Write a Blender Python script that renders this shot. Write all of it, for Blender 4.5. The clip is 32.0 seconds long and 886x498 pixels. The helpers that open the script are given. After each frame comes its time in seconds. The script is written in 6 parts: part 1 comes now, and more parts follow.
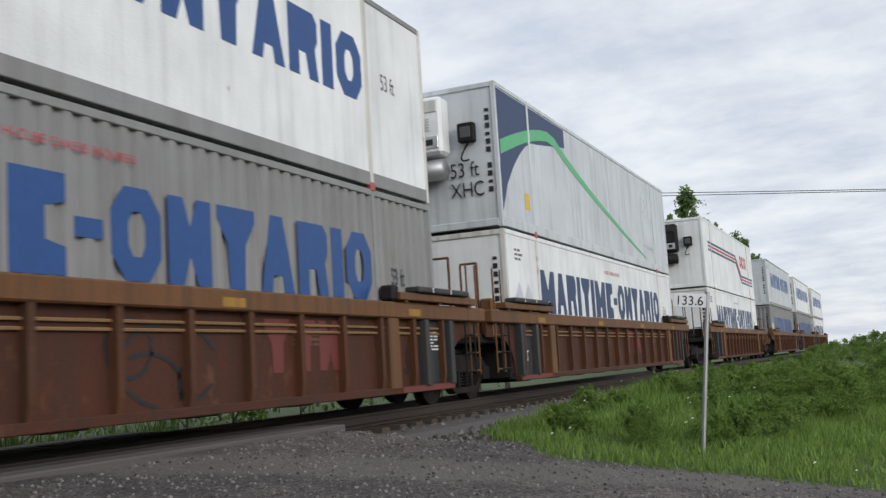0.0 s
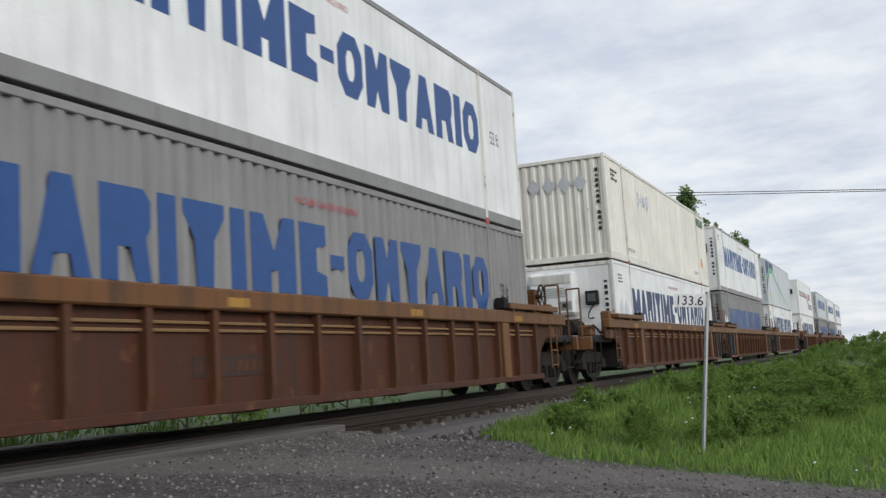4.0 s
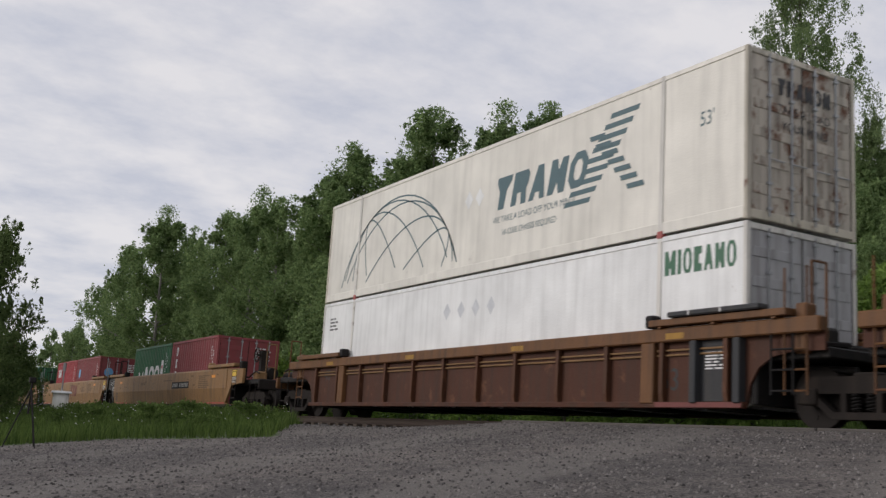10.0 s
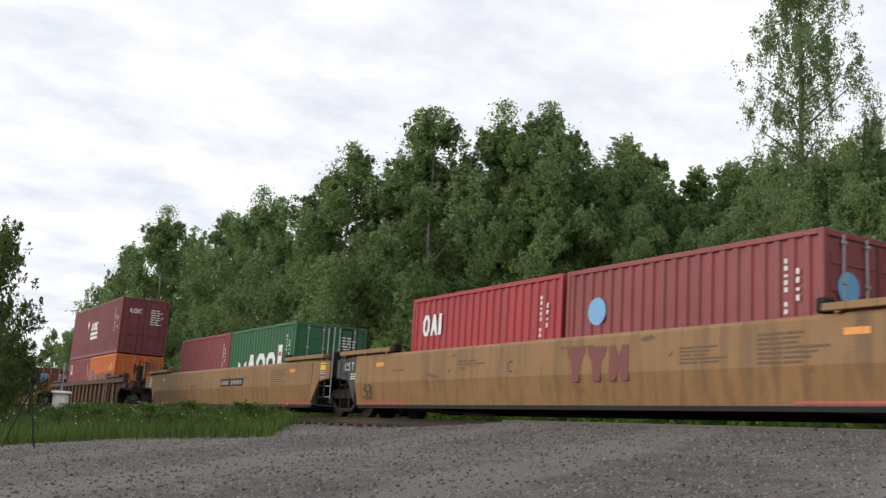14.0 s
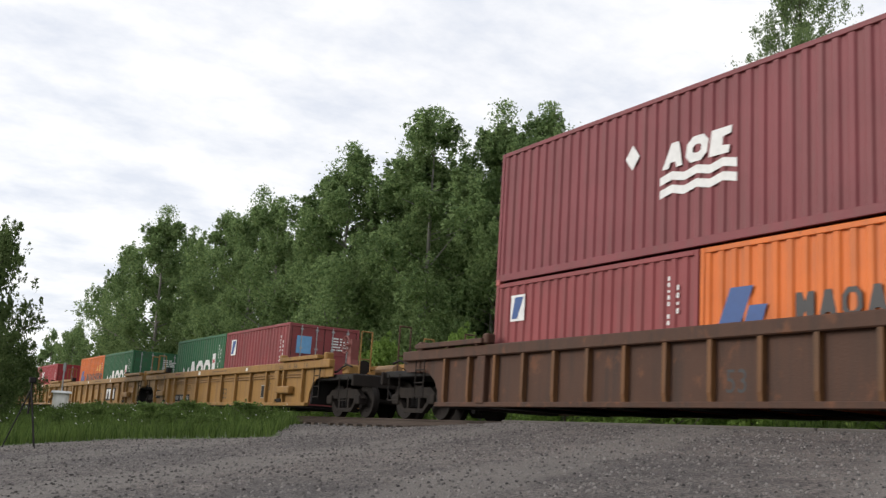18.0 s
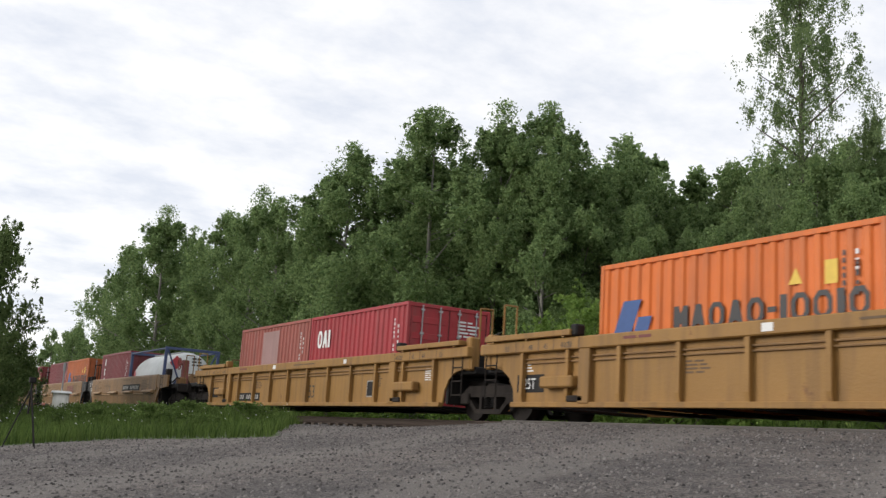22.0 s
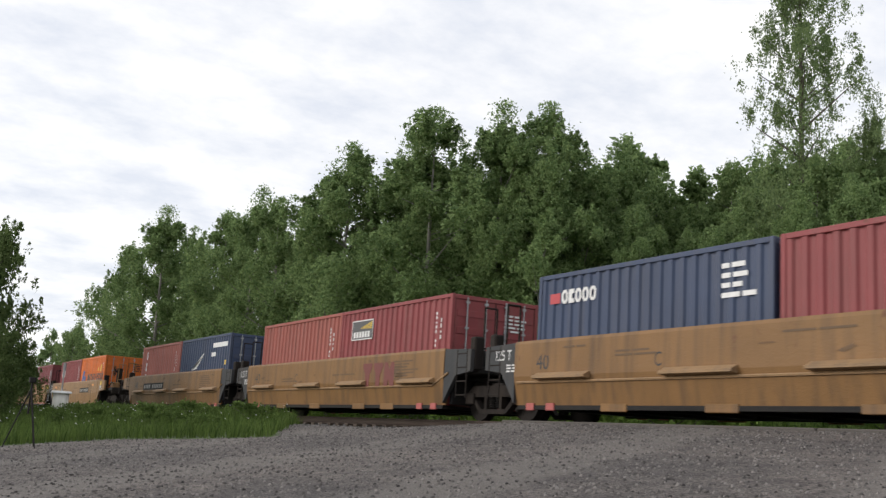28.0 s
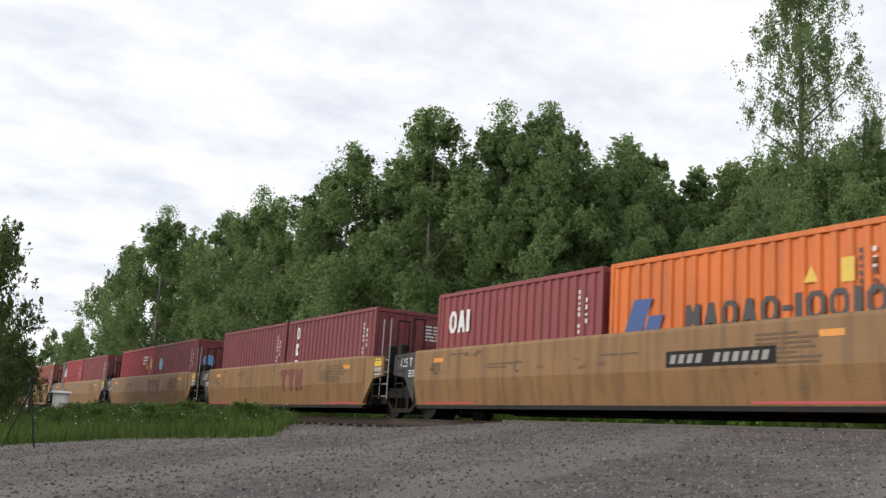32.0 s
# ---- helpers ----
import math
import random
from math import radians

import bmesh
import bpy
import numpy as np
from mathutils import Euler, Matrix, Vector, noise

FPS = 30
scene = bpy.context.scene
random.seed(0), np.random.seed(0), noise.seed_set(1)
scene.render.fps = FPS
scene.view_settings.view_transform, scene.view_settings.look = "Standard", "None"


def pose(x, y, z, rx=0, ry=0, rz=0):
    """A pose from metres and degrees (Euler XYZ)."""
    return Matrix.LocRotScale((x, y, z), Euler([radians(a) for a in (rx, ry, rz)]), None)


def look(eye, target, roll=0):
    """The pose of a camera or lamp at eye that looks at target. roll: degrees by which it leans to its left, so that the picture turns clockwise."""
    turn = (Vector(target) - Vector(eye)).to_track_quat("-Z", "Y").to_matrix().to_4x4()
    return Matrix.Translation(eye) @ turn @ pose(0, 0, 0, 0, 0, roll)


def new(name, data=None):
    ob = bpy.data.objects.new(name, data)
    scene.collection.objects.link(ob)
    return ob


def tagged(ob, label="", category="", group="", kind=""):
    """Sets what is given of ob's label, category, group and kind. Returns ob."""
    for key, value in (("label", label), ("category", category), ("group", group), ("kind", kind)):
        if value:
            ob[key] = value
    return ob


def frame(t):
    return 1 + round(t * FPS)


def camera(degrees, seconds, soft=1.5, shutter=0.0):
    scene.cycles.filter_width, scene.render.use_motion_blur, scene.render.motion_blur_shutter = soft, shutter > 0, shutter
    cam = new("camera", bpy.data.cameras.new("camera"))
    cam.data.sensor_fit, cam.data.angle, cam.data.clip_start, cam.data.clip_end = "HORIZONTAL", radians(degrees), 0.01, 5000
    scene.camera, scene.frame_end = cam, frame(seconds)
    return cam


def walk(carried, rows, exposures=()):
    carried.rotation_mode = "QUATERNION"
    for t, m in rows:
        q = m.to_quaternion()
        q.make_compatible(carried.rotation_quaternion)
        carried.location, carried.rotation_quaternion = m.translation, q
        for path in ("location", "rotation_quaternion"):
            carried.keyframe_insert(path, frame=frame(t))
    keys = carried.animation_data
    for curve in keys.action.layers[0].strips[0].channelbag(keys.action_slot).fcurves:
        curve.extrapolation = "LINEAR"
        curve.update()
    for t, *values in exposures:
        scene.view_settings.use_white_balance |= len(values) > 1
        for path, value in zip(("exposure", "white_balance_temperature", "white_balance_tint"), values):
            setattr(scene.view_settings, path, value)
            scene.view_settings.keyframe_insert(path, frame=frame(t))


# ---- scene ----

cam = camera(47.08, 32.0, 1.35, 0.15)
VIEW_A = pose(2.443, -7.868, 0.59, 96.666, 3.54, -66.331)
VIEW_B = pose(0.0, -13.109, -0.511, 100.74, -3.6, 59.417)
PAN = [(0.0, VIEW_A), (2.5, VIEW_A), (4.5, VIEW_A)]
for _i in range(1, 8):
    _k = _i / 8
    _s = _k * _k * (3 - 2 * _k)
    PAN.append((4.5 + 2.0 * _k, pose(2.443 - 2.443 * _s, -7.868 - 5.241 * _s, 0.59 - 1.101 * _s,
                                     96.666 + 4.074 * _s, 3.54 - 7.14 * _s, -66.331 + 125.748 * _s)))
PAN += [(6.5, VIEW_B), (20.0, VIEW_B), (32.0, VIEW_B)]
walk(cam, PAN, [(0.0, -0.34, 6200, 10), (4.5, -0.34, 6200, 10), (6.5, -0.32, 6400, 15), (7.2, -0.36, 6400, 15), (8.2, -0.48, 6450, 15), (9.2, -0.56, 6450, 15), (11.0, -0.54, 6450, 15), (11.6, 0.0, 6550, 11), (32.0, 0.0, 6550, 11)])

SPEED = 11.8222          # metres a second, along +x

# ---------------------------------------------------------------- world and sun
world = bpy.data.worlds.new("overcast_sky")
scene.world = world
world.use_nodes = True
wn, wl = world.node_tree.nodes, world.node_tree.links
wn.clear()
w_out = wn.new("ShaderNodeOutputWorld")
w_bg = wn.new("ShaderNodeBackground")
w_sky = wn.new("ShaderNodeTexSky")
w_sky.sky_type = "NISHITA"
w_sky.sun_disc = False
w_sky.sun_elevation, w_sky.sun_rotation = radians(21), radians(207)
w_co = wn.new("ShaderNodeTexCoord")
w_sep = wn.new("ShaderNodeSeparateXYZ")
wl.new(w_co.outputs["Generated"], w_sep.inputs[0])
# cloud layer: the direction laid out on a flat deck overhead
w_add = wn.new("ShaderNodeMath"); w_add.operation = "ADD"; w_add.inputs[1].default_value = 0.18
w_max = wn.new("ShaderNodeMath"); w_max.operation = "MAXIMUM"; w_max.inputs[1].default_value = 0.0
wl.new(w_sep.outputs[2], w_max.inputs[0])
wl.new(w_max.outputs[0], w_add.inputs[0])
w_dx = wn.new("ShaderNodeMath"); w_dx.operation = "DIVIDE"
w_dy = wn.new("ShaderNodeMath"); w_dy.operation = "DIVIDE"
wl.new(w_sep.outputs[0], w_dx.inputs[0]); wl.new(w_add.outputs[0], w_dx.inputs[1])
wl.new(w_sep.outputs[1], w_dy.inputs[0]); wl.new(w_add.outputs[0], w_dy.inputs[1])
w_com = wn.new("ShaderNodeCombineXYZ")
w_str = wn.new("ShaderNodeMath"); w_str.operation = "MULTIPLY"; w_str.inputs[1].default_value = 1.3
wl.new(w_dx.outputs[0], w_str.inputs[0])
wl.new(w_str.outputs[0], w_com.inputs[0]); wl.new(w_dy.outputs[0], w_com.inputs[1])
w_n = wn.new("ShaderNodeTexNoise")
w_n.inputs["Scale"].default_value = 2.9
w_n.inputs["Detail"].default_value = 6
w_n.inputs["Roughness"].default_value = 0.6
wl.new(w_com.outputs[0], w_n.inputs["Vector"])
w_r = wn.new("ShaderNodeValToRGB")
w_r.color_ramp.elements[0].position = 0.36
w_r.color_ramp.elements[0].color = (0.75, 0.79, 0.865, 1)
w_r.color_ramp.elements[1].position = 0.64
w_r.color_ramp.elements[1].color = (1.04, 1.04, 1.03, 1)
wl.new(w_n.outputs[0], w_r.inputs[0])
w_mul = wn.new("ShaderNodeVectorMath"); w_mul.operation = "SCALE"; w_mul.inputs[3].default_value = 11.8
wl.new(w_r.outputs[0], w_mul.inputs[0])
w_mix = wn.new("ShaderNodeMixRGB"); w_mix.inputs[0].default_value = 0.86
wl.new(w_sky.outputs[0], w_mix.inputs[1]); wl.new(w_mul.outputs[0], w_mix.inputs[2])
w_bg.inputs[1].default_value = 0.1
wl.new(w_mix.outputs[0], w_bg.inputs[0]); wl.new(w_bg.outputs[0], w_out.inputs[0])

sun = new("sun", bpy.data.lights.new("sun", "SUN"))
sun.data.energy, sun.data.angle, sun.data.color = 1.9, radians(24), (1.0, 0.95, 0.88)
sun.matrix_basis = look((-20, -40, 17), (0, 0, 0))


# ---------------------------------------------------------------- materials
def shader(name):
    m = bpy.data.materials.new(name)
    m.use_nodes = True
    n, l = m.node_tree.nodes, m.node_tree.links
    return m, n, l, n["Principled BSDF"]


def noise_node(n, l, scale, detail=4, stretch=(1, 1, 1), rough=0.55):
    co = n.new("ShaderNodeTexCoord")
    mp = n.new("ShaderNodeMapping")
    mp.inputs["Scale"].default_value = stretch
    oi = n.new("ShaderNodeObjectInfo")
    sh = n.new("ShaderNodeMath"); sh.operation = "MULTIPLY"; sh.inputs[1].default_value = 60.0
    l.new(oi.outputs["Random"], sh.inputs[0])
    l.new(sh.outputs[0], mp.inputs["Location"])
    tx = n.new("ShaderNodeTexNoise")
    tx.inputs["Scale"].default_value, tx.inputs["Detail"].default_value, tx.inputs["Roughness"].default_value = scale, detail, rough
    l.new(co.outputs["Object"], mp.inputs[0])
    l.new(mp.outputs[0], tx.inputs["Vector"])
    return tx


def ramp(n, l, src, a, b, ca=(0, 0, 0, 1), cb=(1, 1, 1, 1)):
    r = n.new("ShaderNodeValToRGB")
    r.color_ramp.elements[0].position, r.color_ramp.elements[1].position = a, b
    r.color_ramp.elements[0].color, r.color_ramp.elements[1].color = ca, cb
    l.new(src, r.inputs[0])
    return r


def paint(name, rgb, rough=0.5, dirt=0.35, rust=0.0, metal=0.0, dirt_rgb=(0.10, 0.085, 0.07), streak=True, bump=0.02):
    """Weathered paint: blotches, vertical grime streaks, rust patches."""
    m, n, l, b = shader(name)
    big = noise_node(n, l, 0.9, 5)
    hue = ramp(n, l, big.outputs[0], 0.3, 0.75, (*[c * 0.86 for c in rgb], 1), (*[min(1, c * 1.08) for c in rgb], 1))
    last = hue.outputs[0]
    if streak:
        st = noise_node(n, l, 2.2, 4, (2.2, 2.2, 0.16))
        f = ramp(n, l, st.outputs[0], 0.46, 0.70)
        k = n.new("ShaderNodeMath"); k.operation = "MULTIPLY"; k.inputs[1].default_value = dirt
        l.new(f.outputs[0], k.inputs[0])
        mx = n.new("ShaderNodeMixRGB"); mx.inputs[2].default_value = (*dirt_rgb, 1)
        l.new(k.outputs[0], mx.inputs[0]); l.new(last, mx.inputs[1])
        last = mx.outputs[0]
    if rust > 0:
        rn = noise_node(n, l, 2.6, 8, (1, 1, 0.7), 0.7)
        f = ramp(n, l, rn.outputs[0], 0.69 - 0.22 * rust, 0.76 - 0.18 * rust)
        mx = n.new("ShaderNodeMixRGB"); mx.inputs[2].default_value = (0.13, 0.055, 0.028, 1)
        l.new(f.outputs[0], mx.inputs[0]); l.new(last, mx.inputs[1])
        last = mx.outputs[0]
    l.new(last, b.inputs["Base Color"])
    fine = noise_node(n, l, 30, 3)
    rr = ramp(n, l, fine.outputs[0], 0.2, 0.8, (rough - 0.08,) * 3 + (1,), (rough + 0.12,) * 3 + (1,))
    l.new(rr.outputs[0], b.inputs["Roughness"])
    b.inputs["Metallic"].default_value = metal
    b.inputs["Specular IOR Level"].default_value = 0.5 if min(rgb) > 0.4 else 0.28
    if bump:
        bp = n.new("ShaderNodeBump"); bp.inputs["Strength"].default_value = 0.25; bp.inputs["Distance"].default_value = bump
        l.new(fine.outputs[0], bp.inputs["Height"]); l.new(bp.outputs[0], b.inputs["Normal"])
    return m


def flat(name, rgb, rough=0.6, metal=0.0):
    m, n, l, b = shader(name)
    tx = noise_node(n, l, 9, 4)
    c = ramp(n, l, tx.outputs[0], 0.3, 0.8, (*[x * 0.82 for x in rgb], 1), (*rgb, 1))
    l.new(c.outputs[0], b.inputs["Base Color"])
    b.inputs["Roughness"].default_value, b.inputs["Metallic"].default_value = rough, metal
    return m


M = {
    "white": paint("white_container_paint", (0.84, 0.85, 0.84), 0.4, 0.16, 0.02),
    "old_white": paint("aged_white_paint", (0.70, 0.69, 0.64), 0.5, 0.30, 0.10),
    "cream": paint("cream_container_paint", (0.78, 0.755, 0.68), 0.42, 0.15, 0.04),
    "beige": paint("beige_weathered_paint", (0.60, 0.55, 0.45), 0.55, 0.55, 0.50),
    "grey": paint("grey_container_paint", (0.27, 0.268, 0.265), 0.5, 0.25, 0.06),
    "pale_grey": paint("pale_grey_paint", (0.60, 0.63, 0.65), 0.45, 0.28, 0.05),
    "maroon": paint("maroon_container_paint", (0.255, 0.057, 0.060), 0.5, 0.26, 0.12),
    "dark_maroon": paint("dark_maroon_paint", (0.215, 0.052, 0.060), 0.5, 0.22, 0.06),
    "red": paint("red_container_paint", (0.36, 0.040, 0.048), 0.45, 0.28, 0.06),
    "brick": paint("brick_red_paint", (0.33, 0.10, 0.08), 0.55, 0.30, 0.12),
    "salmon": paint("faded_salmon_paint", (0.42, 0.15, 0.12), 0.55, 0.28, 0.06),
    "green": paint("green_container_paint", (0.030, 0.130, 0.056), 0.5, 0.3, 0.06),
    "orange": paint("orange_container_paint", (0.66, 0.160, 0.028), 0.45, 0.28, 0.10),
    "old_orange": paint("faded_orange_paint", (0.48, 0.135, 0.05), 0.55, 0.35, 0.18),
    "navy": paint("navy_container_paint", (0.045, 0.065, 0.12), 0.45, 0.22, 0.02),
    "brown_car": paint("rust_brown_car_paint", (0.076, 0.027, 0.014), 0.65, 0.75, 0.5, dirt_rgb=(0.045, 0.026, 0.018)),
    "tan_chord": paint("tan_car_paint", (0.158, 0.072, 0.027), 0.55, 0.7, 0.45, dirt_rgb=(0.06, 0.035, 0.022)),
    "tan_car": paint("tan_smooth_car_paint", (0.265, 0.147, 0.061), 0.5, 0.55, 0.30, dirt_rgb=(0.085, 0.055, 0.034)),
    "tan_forty": paint("tan_forty_foot_car_paint", (0.222, 0.120, 0.046), 0.5, 0.62, 0.34, dirt_rgb=(0.085, 0.055, 0.034)),
    "yellow_car": paint("yellow_car_paint", (0.300, 0.163, 0.048), 0.5, 0.42, 0.26, dirt_rgb=(0.10, 0.062, 0.034)),
    "mauve_car": paint("dull_brown_car_paint", (0.078, 0.038, 0.024), 0.65, 0.6, 0.55, dirt_rgb=(0.035, 0.026, 0.022)),
    "black": paint("sooty_black_steel", (0.016, 0.015, 0.015), 0.65, 0.3, 0.0, 0.0, dirt_rgb=(0.035, 0.028, 0.022)),
    "truck": paint("dusty_cast_steel", (0.020, 0.016, 0.014), 0.8, 0.45, 0.0, 0.0, dirt_rgb=(0.045, 0.035, 0.027)),
    "wheel": flat("worn_wheel_steel", (0.022, 0.018, 0.016), 0.7, 0.1),
    "rim": flat("polished_tread_steel", (0.45, 0.44, 0.43), 0.3, 1.0),
    "rail": flat("rail_steel", (0.085, 0.062, 0.050), 0.55, 0.5),
    "tie": paint("creosoted_tie", (0.075, 0.058, 0.045), 0.85, 0.3, 0),
    "blue_ink": flat("blue_lettering", (0.020, 0.078, 0.26), 0.5),
    "navy_ink": flat("navy_lettering", (0.020, 0.045, 0.13), 0.5),
    "white_ink": flat("white_lettering", (0.78, 0.78, 0.77), 0.5),
    "black_ink": flat("black_lettering", (0.02, 0.02, 0.022), 0.5),
    "red_ink": flat("red_lettering", (0.50, 0.05, 0.06), 0.5),
    "rust_ink": flat("faded_maroon_lettering", (0.17, 0.038, 0.032), 0.6),
    "teal_ink": flat("teal_lettering", (0.05, 0.12, 0.14), 0.5),
    "green_ink": flat("green_stripe", (0.12, 0.50, 0.22), 0.5),
    "orange_ink": flat("orange_reflector", (0.80, 0.30, 0.03), 0.45),
    "yellow_ink": flat("yellow_decal", (0.75, 0.50, 0.05), 0.5),
    "sky_ink": flat("pale_blue_decal", (0.16, 0.40, 0.68), 0.5),
    "silver": flat("silver_decal", (0.66, 0.67, 0.68), 0.28, 0.75),
    "galv": flat("galvanised_steel", (0.42, 0.43, 0.44), 0.45, 0.6),
    "pipe": paint("tan_pipe", (0.27, 0.16, 0.075), 0.55, 0.3, 0.1),
    "blue_frame": flat("blue_tank_frame", (0.05, 0.075, 0.17), 0.5),
    "tank": paint("white_tank_paint", (0.56, 0.585, 0.575), 0.35, 0.12, 0.0, bump=0.0),
    "charcoal": paint("charcoal_car_paint", (0.045, 0.047, 0.050), 0.55, 0.35, 0.05),
    "rusty_door": paint("rust_stained_door", (0.52, 0.47, 0.40), 0.6, 0.75, 0.75),
    # beige darkened for the shade on the door end, with grime streaks over it
    "shaded_grimy_door": paint("shaded_grimy_beige_door", (0.36, 0.30, 0.24), 0.6, 0.6, 0.35),
    # white doors greyed both for their shaded end and for road grime
    "door_grey": paint("shaded_road_grimed_white_door", (0.42, 0.42, 0.43), 0.5, 0.6, 0.2),
    "rust_post": paint("rust_streaked_white_post", (0.70, 0.68, 0.63), 0.5, 0.4, 0.42),
    "dark": flat("dark_grille", (0.018, 0.018, 0.02), 0.6),
}


def leaf_material(name, dark, light, gloss=0.7):
    m, n, l, b = shader(name)
    geo = n.new("ShaderNodeNewGeometry")
    r = ramp(n, l, geo.outputs["Random Per Island"], 0.0, 1.0, (*dark, 1), (*light, 1))
    l.new(r.outputs[0], b.inputs["Base Color"])
    b.inputs["Roughness"].default_value = gloss
    b.inputs["Specular IOR Level"].default_value = 0.15
    tr = n.new("ShaderNodeBsdfTranslucent")
    l.new(r.outputs[0], tr.inputs[0])
    mx = n.new("ShaderNodeMixShader"); mx.inputs[0].default_value = 0.5
    out = n["Material Output"]
    l.new(b.outputs[0], mx.inputs[1]); l.new(tr.outputs[0], mx.inputs[2]); l.new(mx.outputs[0], out.inputs[0])
    return m


for _n in ("black", "truck", "charcoal", "wheel"):
    M[_n].node_tree.nodes["Principled BSDF"].inputs["Specular IOR Level"].default_value = 0.2
# worn tan, lightened for the light that falls on the steps' tops
M["step"] = paint("lit_worn_tan_step_paint", (0.30, 0.19, 0.10), 0.55, 0.4, 0.25)
M["stencil"] = flat("faded_dark_stencil", (0.135, 0.082, 0.042), 0.7)
M["dull_patch"] = flat("dull_brown_patch", (0.045, 0.022, 0.014), 0.7)
M["faded_yellow"] = paint("faded_yellow_reflector", (0.36, 0.20, 0.04), 0.6, 0.6, 0.3, dirt_rgb=(0.12, 0.06, 0.03))
M["scuff"] = paint("dark_scuff_marks", (0.17, 0.098, 0.048), 0.7, 0.6, 0.35)
M["bar_grey"] = flat("dusty_white_stencil", (0.34, 0.33, 0.31), 0.7)
M["stencil_grey"] = flat("worn_grey_print", (0.14, 0.14, 0.14), 0.7)
M["slate"] = flat("slate_grey_panel", (0.085, 0.088, 0.092), 0.6)
M["red_tab"] = flat("pinkish_red_tab", (0.42, 0.10, 0.09), 0.6)
M["leaf"] = leaf_material("tree_leaves", (0.112, 0.182, 0.072), (0.300, 0.400, 0.168))
M["leaf_light"] = leaf_material("shrub_leaves", (0.110, 0.190, 0.042), (0.275, 0.395, 0.100))
M["leaf_dark"] = leaf_material("yard_tree_leaves", (0.055, 0.090, 0.030), (0.150, 0.205, 0.075))
M["leaf_birch"] = leaf_material("birch_leaves", (0.130, 0.190, 0.085), (0.260, 0.340, 0.150))
M["grass"] = leaf_material("grass_blades", (0.042, 0.075, 0.018), (0.125, 0.185, 0.048), 0.7)
M["weed"] = leaf_material("weed_leaves", (0.072, 0.120, 0.034), (0.185, 0.265, 0.078))
M["petal"] = flat("white_petals", (0.80, 0.80, 0.76), 0.6)
M["bark"] = paint("grey_bark", (0.13, 0.115, 0.095), 0.85, 0.4, 0)
M["bark_birch"] = paint("pale_birch_bark", (0.26, 0.245, 0.22), 0.8, 0.4, 0)


def gravel_material():
    m, n, l, b = shader("gravel_ground")
    co = n.new("ShaderNodeTexCoord")
    vo = n.new("ShaderNodeTexVoronoi"); vo.inputs["Scale"].default_value = 52
    l.new(co.outputs["Object"], vo.inputs["Vector"])
    stone = ramp(n, l, vo.outputs["Color"], 0.1, 0.95, (0.023, 0.021, 0.020, 1), (0.235, 0.214, 0.200, 1))
    big = noise_node(n, l, 0.35, 5)
    f = ramp(n, l, big.outputs[0], 0.38, 0.68, (0.66, 0.65, 0.66, 1), (1.12, 1.08, 1.05, 1))
    mx = n.new("ShaderNodeMixRGB"); mx.blend_type = "MULTIPLY"; mx.inputs[0].default_value = 1
    l.new(stone.outputs[0], mx.inputs[1]); l.new(f.outputs[0], mx.inputs[2])
    mid = noise_node(n, l, 2.6, 6, (1, 1, 1), 0.65)
    mf = ramp(n, l, mid.outputs[0], 0.34, 0.66, (0.58, 0.56, 0.57, 1), (1.18, 1.16, 1.13, 1))
    mm = n.new("ShaderNodeMixRGB"); mm.blend_type = "MULTIPLY"; mm.inputs[0].default_value = 1
    l.new(mx.outputs[0], mm.inputs[1]); l.new(mf.outputs[0], mm.inputs[2])
    mx = mm
    # finer brown dust pressed into the wheel paths across the yard
    ps = n.new("ShaderNodeSeparateXYZ")
    l.new(co.outputs["Object"], ps.inputs[0])
    ln = n.new("ShaderNodeMath"); ln.operation = "MULTIPLY_ADD"; ln.inputs[1].default_value = 0.62
    l.new(ps.outputs[1], ln.inputs[0]); l.new(ps.outputs[0], ln.inputs[2])
    wv = n.new("ShaderNodeMath"); wv.operation = "PINGPONG"; wv.inputs[1].default_value = 2.1
    l.new(ln.outputs[0], wv.inputs[0])
    pn = noise_node(n, l, 0.9, 5)
    pa = n.new("ShaderNodeMath"); pa.operation = "MULTIPLY_ADD"; pa.inputs[1].default_value = -1.1
    l.new(pn.outputs[0], pa.inputs[0]); l.new(wv.outputs[0], pa.inputs[2])
    pf = ramp(n, l, pa.outputs[0], 0.0, 0.30, (0.6, 0.6, 0.6, 1), (0, 0, 0, 1))
    dn = noise_node(n, l, 60, 4)
    dc = ramp(n, l, dn.outputs[0], 0.3, 0.75, (0.105, 0.094, 0.085, 1), (0.215, 0.195, 0.176, 1))
    dm = n.new("ShaderNodeMixRGB")
    l.new(pf.outputs[0], dm.inputs[0]); l.new(mx.outputs[0], dm.inputs[1]); l.new(dc.outputs[0], dm.inputs[2])
    mx = dm
    # verges of grass away from the crossing
    sp = n.new("ShaderNodeSeparateXYZ")
    l.new(co.outputs["Object"], sp.inputs[0])
    at = n.new("ShaderNodeAttribute"); at.attribute_name = "verge"
    wob = noise_node(n, l, 1.6, 5)
    ad = n.new("ShaderNodeMath"); ad.operation = "ADD"
    l.new(at.outputs["Fac"], ad.inputs[0]); l.new(wob.outputs[0], ad.inputs[1])
    g = ramp(n, l, ad.outputs[0], 0.92, 1.08)
    gn = noise_node(n, l, 14, 5)
    gc = ramp(n, l, gn.outputs[0], 0.3, 0.75, (0.040, 0.070, 0.022, 1), (0.110, 0.145, 0.050, 1))
    fin = n.new("ShaderNodeMixRGB")
    l.new(g.outputs[0], fin.inputs[0]); l.new(mx.outputs[0], fin.inputs[1]); l.new(gc.outputs[0], fin.inputs[2])
